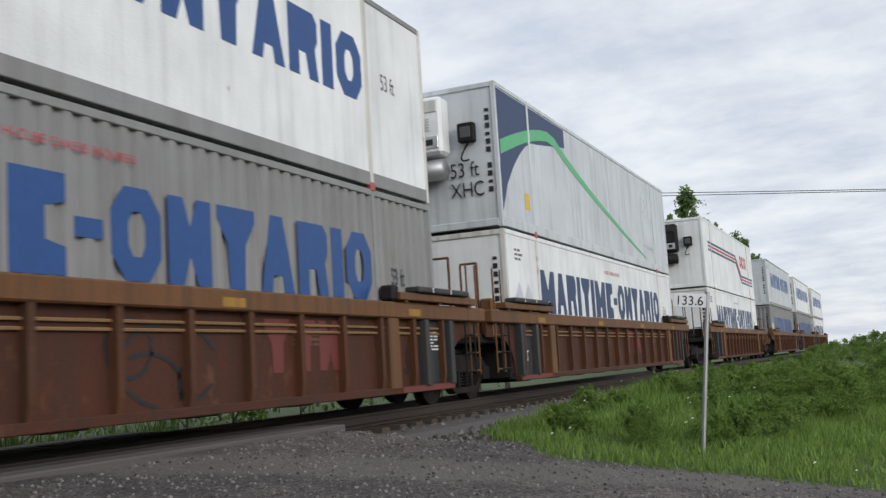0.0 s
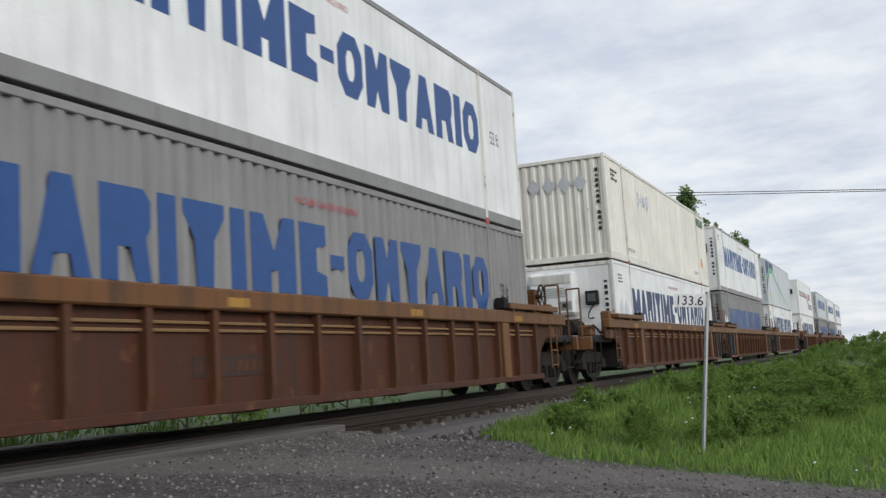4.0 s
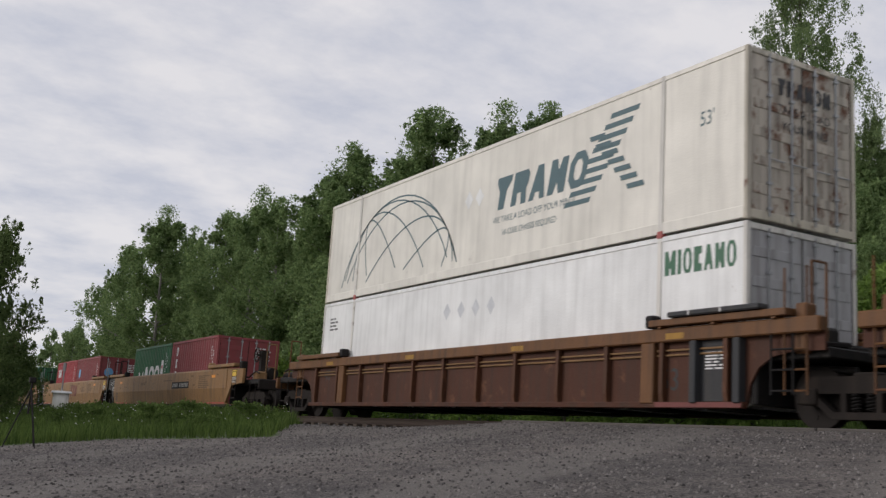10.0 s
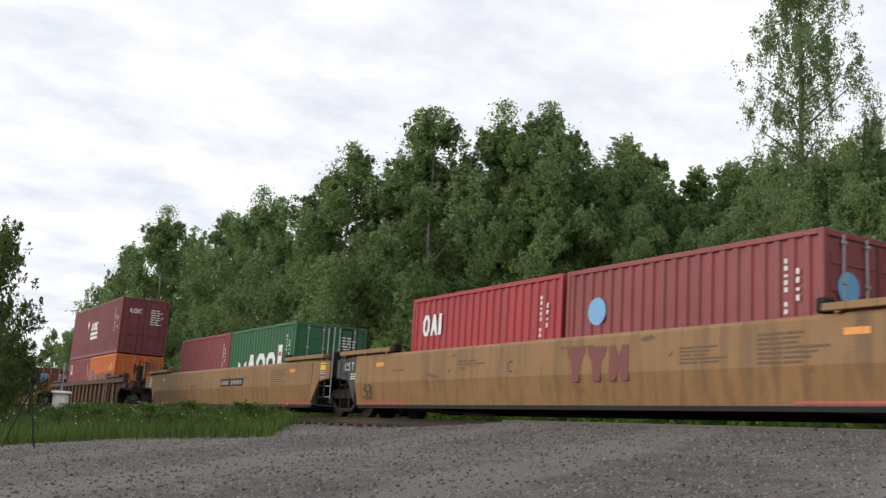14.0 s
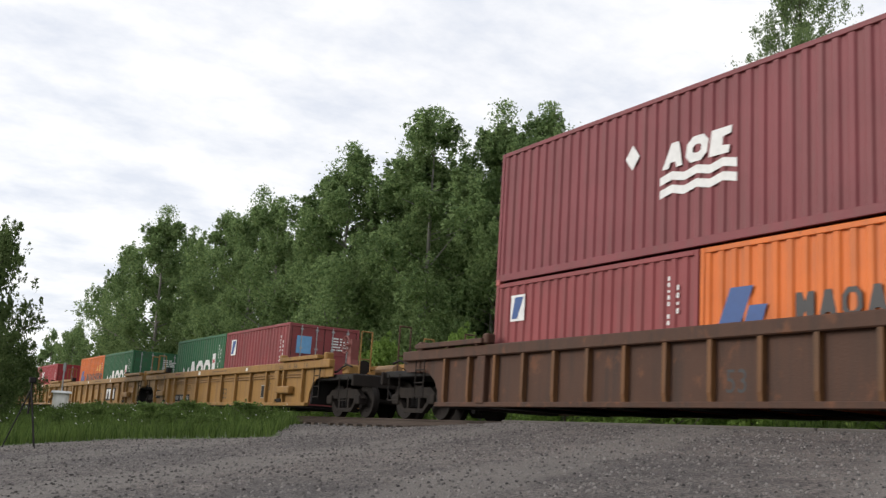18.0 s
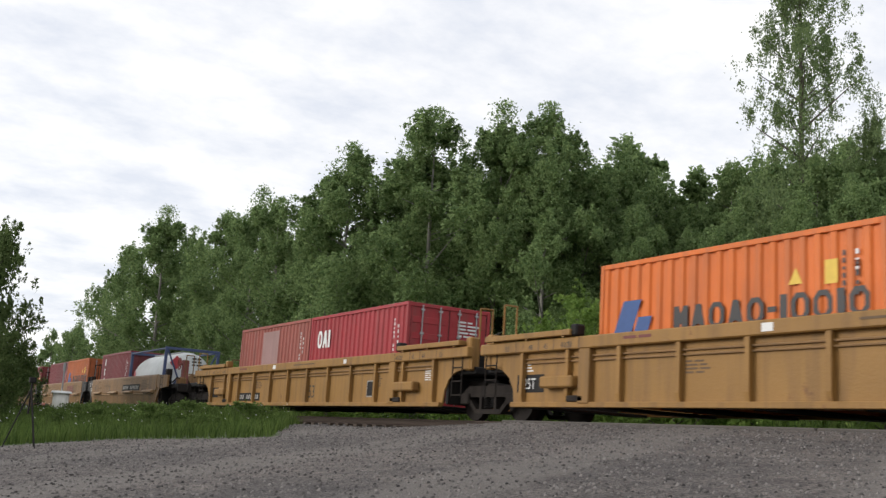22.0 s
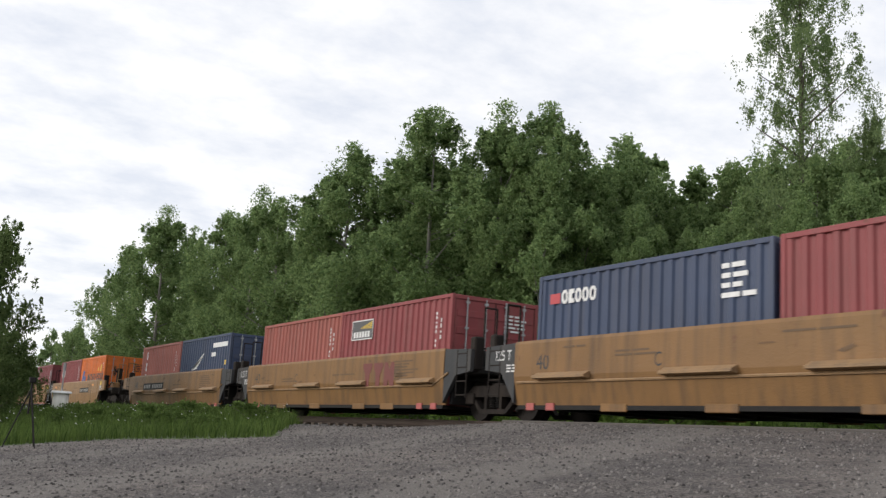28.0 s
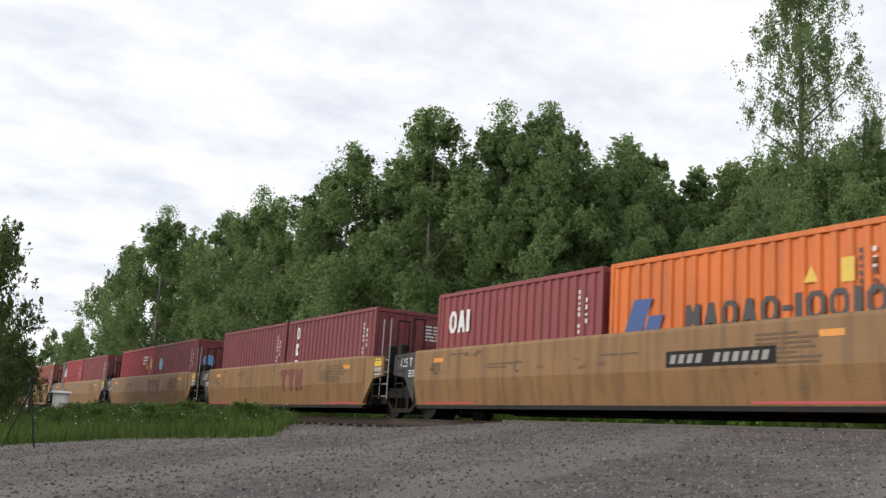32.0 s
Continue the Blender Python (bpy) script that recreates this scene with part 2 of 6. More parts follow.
    l.new(fin.outputs[0], b.inputs["Base Color"])
    b.inputs["Roughness"].default_value = 0.9
    bp = n.new("ShaderNodeBump"); bp.inputs["Strength"].default_value = 0.8; bp.inputs["Distance"].default_value = 0.02
    l.new(vo.outputs["Distance"], bp.inputs["Height"]); l.new(bp.outputs[0], b.inputs["Normal"])
    return m


M["gravel"] = gravel_material()
M["ballast"] = flat("dark_ballast_stone", (0.11, 0.10, 0.095), 0.9)
M["stone"] = flat("grey_crushed_stone", (0.34, 0.33, 0.32), 0.85)
M["plank"] = paint("dusty_crossing_timber", (0.100, 0.091, 0.084), 0.9, 0.4, 0)


# ---------------------------------------------------------------- mesh helpers
def box(bm, x0, x1, y0, y1, z0, z1):
    v = [bm.verts.new((x, y, z)) for x in (x0, x1) for y in (y0, y1) for z in (z0, z1)]
    for f in ((0, 1, 3, 2), (4, 6, 7, 5), (0, 4, 5, 1), (2, 3, 7, 6), (0, 2, 6, 4), (1, 5, 7, 3)):
        bm.faces.new([v[i] for i in f])
    return bm


def soft_box(bm, x0, x1, y0, y1, z0, z1, r=0.012):
    """A box with chamfered edges."""
    t = bmesh.new()
    box(t, x0, x1, y0, y1, z0, z1)
    bmesh.ops.bevel(t, geom=t.edges[:], offset=r, segments=1, affect="EDGES")
    merge(bm, t)
    return bm


def merge(bm, t, m=None):
    idx = {}
    for v in t.verts:
        idx[v] = bm.verts.new(m @ v.co if m else v.co)
    for f in t.faces:
        bm.faces.new([idx[v] for v in f.verts])
    t.free()


def tube(bm, p, q, r, seg=8, r2=None):
    """A capped round bar from p to q."""
    p, q = Vector(p), Vector(q)
    d = (q - p)
    a = d.orthogonal().normalized()
    c = d.normalized().cross(a)
    r2 = r if r2 is None else r2
    ring = []
    for o, rr in ((p, r), (q, r2)):
        ring.append([bm.verts.new(o + (a * math.cos(k * math.tau / seg) + c * math.sin(k * math.tau / seg)) * rr) for k in range(seg)])
    for k in range(seg):
        bm.faces.new([ring[0][k], ring[0][(k + 1) % seg], ring[1][(k + 1) % seg], ring[1][k]])
    bm.faces.new(ring[0][::-1]); bm.faces.new(ring[1])
    return bm


def prism_y(bm, pts, y0, y1):
    """A plate: the outline pts (x, z) carried from y0 to y1."""
    a = [bm.verts.new((x, y0, z)) for x, z in pts]
    b = [bm.verts.new((x, y1, z)) for x, z in pts]
    bm.faces.new(a); bm.faces.new(b[::-1])
    for i in range(len(pts)):
        j = (i + 1) % len(pts)
        bm.faces.new([a[j], a[i], b[i], b[j]])
    return bm


def prism_x(bm, pts, x0, x1):
    """A beam: the outline pts (y, z) carried from x0 to x1."""
    a = [bm.verts.new((x0, y, z)) for y, z in pts]
    b = [bm.verts.new((x1, y, z)) for y, z in pts]
    bm.faces.new(a); bm.faces.new(b[::-1])
    for i in range(len(pts)):
        j = (i + 1) % len(pts)
        bm.faces.new([a[j], a[i], b[i], b[j]])
    return bm


def mesh_of(name, bm, material, smooth=False):
    bmesh.ops.recalc_face_normals(bm, faces=bm.faces[:])
    me = bpy.data.meshes.new(name)
    bm.to_mesh(me); bm.free()
    me.materials.append(material)
    if smooth:
        me.shade_smooth()
    return me


def part(name, bm, material, parent, label="", smooth=False):
    """One mesh object under a thing or a part. bm may be a bmesh or a mesh to share."""
    me = bm if isinstance(bm, bpy.types.Mesh) else mesh_of(name, bm, material, smooth)
    ob = new(name, me)
    ob.parent = parent
    if label:
        tagged(ob, label)
    return ob


def thing(name, label, category, group="", kind=""):
    return tagged(new(name), label, category, group, kind)


TEXTS = {}


def text_mesh(text):
    """The built-in font's outline of a text, one unit high, made once."""
    if text not in TEXTS:
        cu = bpy.data.curves.new("writing", "FONT")
        cu.body, cu.size, cu.extrude, cu.align_x = text, 1.0, 0.0, "LEFT"
        tmp = bpy.data.objects.new("writing", cu)
        TEXTS[text] = tmp.to_mesh().copy()
        tmp.to_mesh_clear()
        bpy.data.objects.remove(tmp); bpy.data.curves.remove(cu)
    return TEXTS[text]


def words(name, text, size, material, parent, x, y, z, face="side", squeeze=1.0, spin=0):
    """Painted writing, upright on the near side (x runs right) or on an end."""
    me = text_mesh(text).copy()
    turn = pose(x, y, z, 90, 0, {"side": 0, "front": 90, "rear": -90}[face])
    me.transform(turn @ pose(0, 0, 0, 0, 0, spin) @ Matrix.Diagonal((squeeze * size, size, 1, 1)))
    me.materials.clear(); me.materials.append(material)
    return part(name, me, material, parent)


def slab(bm, pts, y, t=0.004):
    """A thin painted shape on the near side: outline (x, z), proud of y."""
    return prism_y(bm, pts, y - t, y - 0.0005)


SHAPES = {       # plain outlines in a unit box, with their width
    "m": (1.32, ((0, 0), (0.42, 0), (0.42, 0.28), (0.58, 0.28), (0.58, 0), (1, 0), (1, 1), (0.72, 1), (0.5, 0.52), (0.28, 1), (0, 1))),
    "a": (1.0, ((0, 0), (0.31, 0), (0.37, 0.22), (0.63, 0.22), (0.69, 0), (1, 0), (0.68, 1), (0.32, 1))),
    "n": (1.0, ((0, 0), (0.34, 0), (0.34, 0.36), (0.58, 0.36), (0.68, 0), (1, 0), (0.90, 0.46), (1, 0.6), (1, 0.88), (0.86, 1), (0, 1))),
    "h": (1.0, ((0, 0), (0.34, 0), (0.5, 0.34), (0.66, 0), (1, 0), (1, 1), (0.66, 1), (0.5, 0.66), (0.34, 1), (0, 1))),
    "t": (1.0, ((0.30, 0), (0.70, 0), (0.74, 0.55), (1, 0.84), (1, 1), (0, 1), (0, 0.84), (0.26, 0.55))),
    "e": (0.9, ((0, 0), (1, 0), (1, 0.28), (0.62, 0.34), (0.62, 0.66), (1, 0.72), (1, 1), (0, 1))),
    "i": (0.40, ((0, 0), (1, 0), (1, 1), (0, 1))),
    "-": (0.5, ((0, 0.40), (1, 0.40), (1, 0.60), (0, 0.60))),
    "#": (1.0, ((0, 0), (1, 0), (1, 1), (0, 1))),
}


def blocks(parent, name, material, x, z, h, pattern, w, gap, y, stem=0.24, face="side", slant=0.0):
    """A company's mark as a row of plain shapes in its colour: rings (o), cups (u), wedges, stems, bars and notched blocks."""
    for ch in pattern:
        if ch == " ":
            x += w * 0.6
            continue
        polys = []
        if ch in "ou":
            wide = w
            c, k, q = 0.26, stem, stem * w / h
            out = ((c, 0), (1 - c, 0), (1, c), (1, 1 - c), (1 - c, 1), (c, 1), (0, 1 - c), (0, c))
            inn = [(k + (1 - 2 * k) * a_, q + (1 - 2 * q) * b_) for a_, b_ in out]
            for j in range(8):
                if ch == "u" and j in (3, 4, 5):
                    continue
                i = (j + 1) % 8
                polys.append((out[j], out[i], inn[i], inn[j]))
        else:
            wide, poly = SHAPES[ch]
            wide *= w
            polys.append(poly)
        bm = bmesh.new()
        for poly in polys:
            pts = [(x + a_ * wide + slant * b_ * h, z + b_ * h) for a_, b_ in poly]
            if face == "side":
                prism_y(bm, pts, y - 0.005, y - 0.0005)
            elif face == "front":
                prism_x(bm, pts, y + 0.0005, y + 0.005)
            else:
                prism_x(bm, [(-a_, b_) for a_, b_ in pts], y - 0.005, y - 0.0005)
        part("lettering_block", bm, material, parent)
        x += wide + gap


def data_bars(parent, material, x, z, n, w, h, y, face="side", seed=1):
    """Small unreadable print: n short lines."""
    rnd = random.Random(seed)
    bm = bmesh.new()
    for k in range(n):
        zz = z - k * h * 2.0
        ww = w * rnd.uniform(0.55, 1)
        cut = rnd.uniform(0.3, 0.6)
        for a, b in ((0, ww * cut), (ww * cut + 0.05, ww)):
            if face == "side":
                box(bm, x + a, x + b, y - 0.004, y - 0.0005, zz, zz + h)
            elif face == "front":
                box(bm, y + 0.0005, y + 0.004, x + a, x + b, zz, zz + h)
            else:
                box(bm, y - 0.004, y - 0.0005, -(x + b), -(x + a), zz, zz + h)
    return tagged(part("printed_data", bm, material, parent), kind="stuff")


def column_bars(parent, material, x, z0, z1, n, w, y, face="side"):
    """An identification written downwards, as bars."""
    bm = bmesh.new()
    p = (z1 - z0) / n
    for k in range(n):
        if k == 4 or k == n - 1:
            continue
        a, b = z0 + p * k, z0 + p * (k + 0.66)
        if k % 3 == 1:
            a, b = a + p * 0.1, b - p * 0.18
        if face == "side":
            box(bm, x, x + w, y - 0.004, y - 0.0005, a, b)
        elif face == "front":
            box(bm, y + 0.0005, y + 0.004, x, x + w, a, b)
        else:
            box(bm, y - 0.004, y - 0.0005, -x - w, -x, a, b)
    return tagged(part("identification_mark", bm, material, parent), kind="stuff")


def diamonds(parent, material, x, z, n, r, step, y, face="side"):
    bm = bmesh.new()
    for k in range(n):
        c = x + k * step
        pts = ((c, z - r), (c + r * 0.8, z), (c, z + r), (c - r * 0.8, z))
        if face == "side":
            slab(bm, pts, y)
        elif face == "rear":
            prism_x(bm, [(-a, b) for a, b in pts], y - 0.004, y - 0.0005)
        else:
            prism_x(bm, pts, y + 0.0005, y + 0.004)
    return part("placard_holder", bm, material, parent)


# ---------------------------------------------------------------- containers
def corrugation(x0, x1, pitch, depth):
    """Plan of a corrugated sheet: (x, inset) pairs."""
    n = max(1, round((x1 - x0) / pitch))
    p = (x1 - x0) / n
    out = []
    for k in range(n):
        a = x0 + k * p
        out += [(a, 0), (a + p * 0.36, 0), (a + p * 0.5, depth), (a + p * 0.86, depth)]
    return out + [(x1, 0)]


def sheet(bm, rows, z0, z1, place):
    prev = None
    for a, d in rows:
        cur = (bm.verts.new(place(a, d, z0)), bm.verts.new(place(a, d, z1)))
        if prev:
            bm.faces.new([prev[0], cur[0], cur[1], prev[1]])
        prev = cur


SHARED = {}


def container_meshes(L, H, W, style):
    """The shared geometry of a size and style: body, frame and doors."""
    key = (L, H, W, style)
    if key in SHARED:
        return SHARED[key]
    hx, hy = L / 2, W / 2
    big = L > 15
    post = 0.10 if not big else 0.08
    body = bmesh.new()
    pitch, depth = (0.278, 0.036) if not big else (0.245, 0.045)
    zb, zt = 0.17, H - 0.09
    ins = 0.018
    if style == "smooth":
        rows = [(-hx + post, 0), (hx - post, 0)]
    else:
        rows = corrugation(-hx + post, hx - post, pitch, depth)
    for s in (-1, 1):
        sheet(body, rows, zb, zt, lambda a, d, z, s=s: (a, s * (hy - ins - d), z))
    end = [(-hy + 0.08, 0), (hy - 0.08, 0)] if style == "smooth" else corrugation(-hy + 0.08, hy - 0.08, 0.24, 0.045)
    sheet(body, end, zb, zt, lambda a, d, z: (-hx + 0.03 + d, a, z))
    roof = corrugation(-hx + 0.05, hx - 0.05, 0.42, 0.02)
    prev = None
    for a, d in roof:
        cur = (body.verts.new((a, -hy + 0.04, H - 0.015 - d)), body.verts.new((a, hy - 0.04, H - 0.015 - d)))
        if prev:
            body.faces.new([prev[0], cur[0], cur[1], prev[1]])
        prev = cur
    box(body, -hx + 0.05, hx - 0.05, -hy + 0.05, hy - 0.05, 0.10, 0.16)
    ends = []
    for sx in (-1, 1):
        frame_bm = bmesh.new()
        ends.append(frame_bm)
        for sy in (-1, 1):
            x0, x1 = sorted((sx * hx, sx * (hx - post)))
            y0, y1 = sorted((sy * hy, sy * (hy - 0.09)))
            soft_box(frame_bm, x0, x1, y0, y1, 0.0, H, 0.008)
        x0, x1 = sorted((sx * hx, sx * (hx - 0.07)))
        soft_box(frame_bm, x0, x1, -hy + 0.09, hy - 0.09, H - 0.11, H - 0.01, 0.008)
        soft_box(frame_bm, x0, x1, -hy + 0.09, hy - 0.09, 0.03, 0.17, 0.008)
    rails, posts = [], []
    for sy in (-1, 1):
        y0, y1 = sorted((sy * (hy - 0.002), sy * (hy - 0.06)))
        for z0, z1 in ((H - 0.09, H), (0.02, 0.17 if not big else 0.22)):
            r = bmesh.new()
            soft_box(r, -hx + post, hx - post, y0, y1, z0, z1, 0.008)
            rails.append(r)
        if big:      # lifting posts at the 40 foot marks
            for xx in (-6.096, 6.096):
                r = bmesh.new()
                soft_box(r, xx - 0.05, xx + 0.05, y0 - 0.004, y1 + 0.004, 0.0, H + 0.01, 0.006)
                posts.append(r)
    door = bmesh.new()
    soft_box(door, hx - 0.06, hx - 0.025, 0.012, hy - 0.10, 0.17, H - 0.11, 0.006)
    door2 = bmesh.new()
    soft_box(door2, hx - 0.06, hx - 0.025, -hy + 0.10, -0.012, 0.17, H - 0.11, 0.006)
    rib = bmesh.new()
    soft_box(rib, hx - 0.03, hx - 0.012, 0.08, hy - 0.16, 0.0, 0.16, 0.006)
    rod = bmesh.new()
    tube(rod, (hx + 0.004, 0, 0.10), (hx + 0.004, 0, H - 0.06), 0.019, 8)
    for z in (0.2, 0.62, 1.15, H - 0.8, H - 0.2):
        soft_box(rod, hx - 0.012, hx + 0.03, -0.05, 0.05, z, z + 0.05, 0.005)
    tube(rod, (hx + 0.022, 0, 1.05), (hx + 0.022, 0.34, 1.05), 0.012, 6)
    SHARED[key] = (body, ends, rails, posts, door, door2, rod, rib)
    return SHARED[key]


MESHES = {}


def shared(key, bm, material):
    k = (key, material.name)
    if k not in MESHES:
        MESHES[k] = mesh_of(key, bm.copy(), material)
    return MESHES[k]


TRAIN = []       # every thing that rides with the train, with its place along it


def ride(ob, u, z):
    ob.matrix_basis = pose(u, 0, z)
    TRAIN.append((ob, u, z))
    return ob


FLOOR = 0.30     # the height of a well's floor over the rails


def container(L, H, W, style, colour, u, z, label, group="containers on the train", frame_mat=None, doors=True, trim=None, door_mat=None):
    """u: the middle of the container along the train."""
    ob = thing("shipping_container", label, "container", group)
    key = f"{round(L, 1)}_{round(H, 1)}_{style}"
    body, ends, rails, posts, d1, d2, rod, rib = container_meshes(L, H, W, style)
    m = M[colour]
    part("body", shared("body_" + key, body, m), m, ob)
    for k, e in enumerate(ends):
        part("end_frame", shared(f"frame_{k}_" + key, e, M[frame_mat or colour]), m, ob)
    for k, e in enumerate(rails):
        part("side_rail", shared(f"rail_{k}_" + key, e, M[trim or colour]), m, ob)
    for k, e in enumerate(posts):
        part("lifting_post", shared(f"post_{k}_" + key, e, M["rust_post"] if colour in ("white", "cream") else M[colour]), m, ob)
    if doors:
        for nm, d in (("door", d1), ("door", d2)):
            dm = M[door_mat or ("door_grey" if colour in ("white", "old_white") else colour)]
            dd = part("door", shared(f"door_{'r' if d is d1 else 'l'}_" + key, d, dm), dm, ob)
            for k in range(5):
                r = part("door_rib", shared("door_rib_" + key, rib, dm), dm, dd)
                r.location = (0, 0 if d is d1 else -(W / 2 - 0.08), 0.45 + k * (H - 0.8) / 4.4)
            for yy in ((0.28, 0.80) if d is d1 else (-0.80, -0.28)):
                r = part("locking_rod", shared("rod_" + key, rod, M["galv"] if not colour.startswith("dark") else m), m, dd, "galvanised locking rod")
                r.location = (0, yy, 0)
        hx, hy = L / 2, W / 2
        for y0 in (-hy + 0.088, -0.011, hy - 0.11):
            bm = bmesh.new()
            box(bm, hx - 0.05, hx - 0.022, y0, y0 + 0.022, 0.17, H - 0.11)
            part("door_seal", bm, M["black"], ob)
    else:
        bm = bmesh.new()
        soft_box(bm, L / 2 - 0.06, L / 2 - 0.02, -W / 2 + 0.09, W / 2 - 0.09, 0.17, H - 0.11)
        part("end_wall", bm, m, ob)
    if z > 2:
        for xx in (-6.096, 6.096) if L > 15 else (-L / 2 + 0.09, L / 2 - 0.09):
            for sy in (-1, 1):
                bm = bmesh.new()
                y0, y1 = sorted((sy * (W / 2 + 0.012), sy * (W / 2 - 0.10)))
                soft_box(bm, xx - 0.07, xx + 0.07, y0, y1, -0.06, 0.07, 0.01)
                part("interbox_connector", bm, M["red_tab"], ob, "rusty red lock between stacked boxes")
    ride(ob, u, z)
    return ob


C20, C40, C53 = (6.058, 2.591, 2.438), (12.192, 2.896, 2.438), (16.154, 2.896, 2.59)
Y20, Y53 = -1.219 + 0.018, -1.295 + 0.018


def reefer_unit(ob, dark=False, black_tank=False):
    """A cooling machine on a container's rear end wall, with its fuel tank, control box and hose."""
    x = -C53[0] / 2
    bm = bmesh.new()
    soft_box(bm, x - 0.42, x + 0.02, -0.30, 0.95, 1.50, 2.66, 0.06)
    u = part("cooling_unit", bm, M["black" if dark else "white"], ob, "boxy cooling unit on the end wall")
    bm = bmesh.new()
    soft_box(bm, x - 0.44, x - 0.41, -0.22, 0.87, 2.34, 2.58, 0.01)
    part("top_panel", bm, M["dark" if dark else "old_white"], u)
    for k in range(5):
        bm = bmesh.new()
        box(bm, x - 0.432, x - 0.418, -0.05, 0.8, 1.98 + k * 0.055, 2.005 + k * 0.055)
        part("grille_slat", bm, M["dark"] if dark else M["silver"], u)
    bm = bmesh.new()
    soft_box(bm, x - 0.44, x - 0.41, -0.22, 0.12, 1.62, 1.86, 0.005)
    part("control_panel", bm, M["silver"], u)
    bm = bmesh.new()
    soft_box(bm, x - 0.445, x - 0.435, -0.12, 0.04, 1.68, 1.80, 0.003)
    part("display", bm, M["dark"], u)
    bm = bmesh.new()
    tube(bm, (x - 0.22, -0.25, 1.22), (x - 0.22, 0.92, 1.22), 0.21, 18)
    part("fuel_tank", bm, M["black" if dark or black_tank else "galv"], ob, "round fuel tank under the cooling unit", True)
    bm = bmesh.new()
    soft_box(bm, x - 0.16, x + 0.02, -0.86, -0.52, 1.72, 2.10, 0.02)
    v = part("air_vent_box", bm, M["black"], ob, "small black vent box")
    bm = bmesh.new()
    soft_box(bm, x - 0.175, x - 0.155, -0.80, -0.58, 1.80, 2.02, 0.01)
    part("vent_cover", bm, M["slate"], v)
    bm = bmesh.new()
    pts = [Vector((x - 0.05, -0.70 + 0.16 * math.sin(k * math.pi / 10), 1.72 - 0.34 * math.sin(k * math.pi / 20) - 0.06 * math.sin(k * math.pi / 10))) for k in range(11)]
    for p_, q_ in zip(pts, pts[1:]):
        tube(bm, p_, q_, 0.018, 6)
    part("cable", bm, M["black"], ob)
    diamonds(ob, M["silver"], -1.12, 2.15, 1, 0.26, 0.4, x + 0.01, "rear")


def dry_van(colour, kind, u, z, label, ink="blue_ink", style="smooth", reefer=False, trim=None, dark=False, letters=True):
    """A 53 foot container of the haulier with blue lettering along the side."""
    ob = container(*C53, style, colour, u, z, label, trim=trim, doors=True, frame_mat="rust_post" if colour == "white" else None)
    y = Y53
    if letters:
        blocks(ob, "company_lettering", M[ink], -5.95, 1.22 if kind == "tall" else 1.30, 0.92, "manitime-ohtanio", 0.72, 0.11, y, 0.33)
    words("writing", "53 ft", 0.36, M["black_ink"], ob, 6.55, y - 0.003, 1.55, squeeze=0.7)
    if style != "smooth":
        words("writing", "XHC", 0.36, M["black_ink"], ob, 6.55, y - 0.003, 1.1, squeeze=0.7)
    words("writing", "HI-CUBE CHASSIS REQUIRED", 0.13, M["red_ink"], ob, -0.6, y - 0.003, 2.45)
    diamonds(ob, M["white_ink" if style != "smooth" else "silver"], -7.35, 1.58, 2, 0.30, 0.56, y)
    data_bars(ob, M["stencil_grey"], -7.5, 2.5, 3, 0.55, 0.045, y, seed=int(u))
    column_bars(ob, M["black_ink"], 1.02, 0.7, 2.6, 12, 0.09, -C53[0] / 2 + 0.02, "rear")
    if reefer:
        reefer_unit(ob, False, dark)
        words("writing", "HI-CUBE", 0.16, M["red_ink"], ob, -C53[0] / 2 - 0.004, 0.55, 0.55, "rear")
        words("writing", "CHASSIS REQUIRED", 0.16, M["red_ink"], ob, -C53[0] / 2 - 0.004, 1.0, 0.33, "rear")
    return ob


def marks20(ob, ink="white_ink", seed=1):
    """The usual print of a sea container: number downwards at the right, data on the door."""
    y = Y20
    column_bars(ob, M[ink], 2.30, 1.15, 2.35, 11, 0.05, y)
    column_bars(ob, M[ink], 2.52, 1.55, 2.35, 6, 0.05, y)
    data_bars(ob, M[ink], 0.25, 2.2, 5, 0.7, 0.045, 3.03, "front", seed)


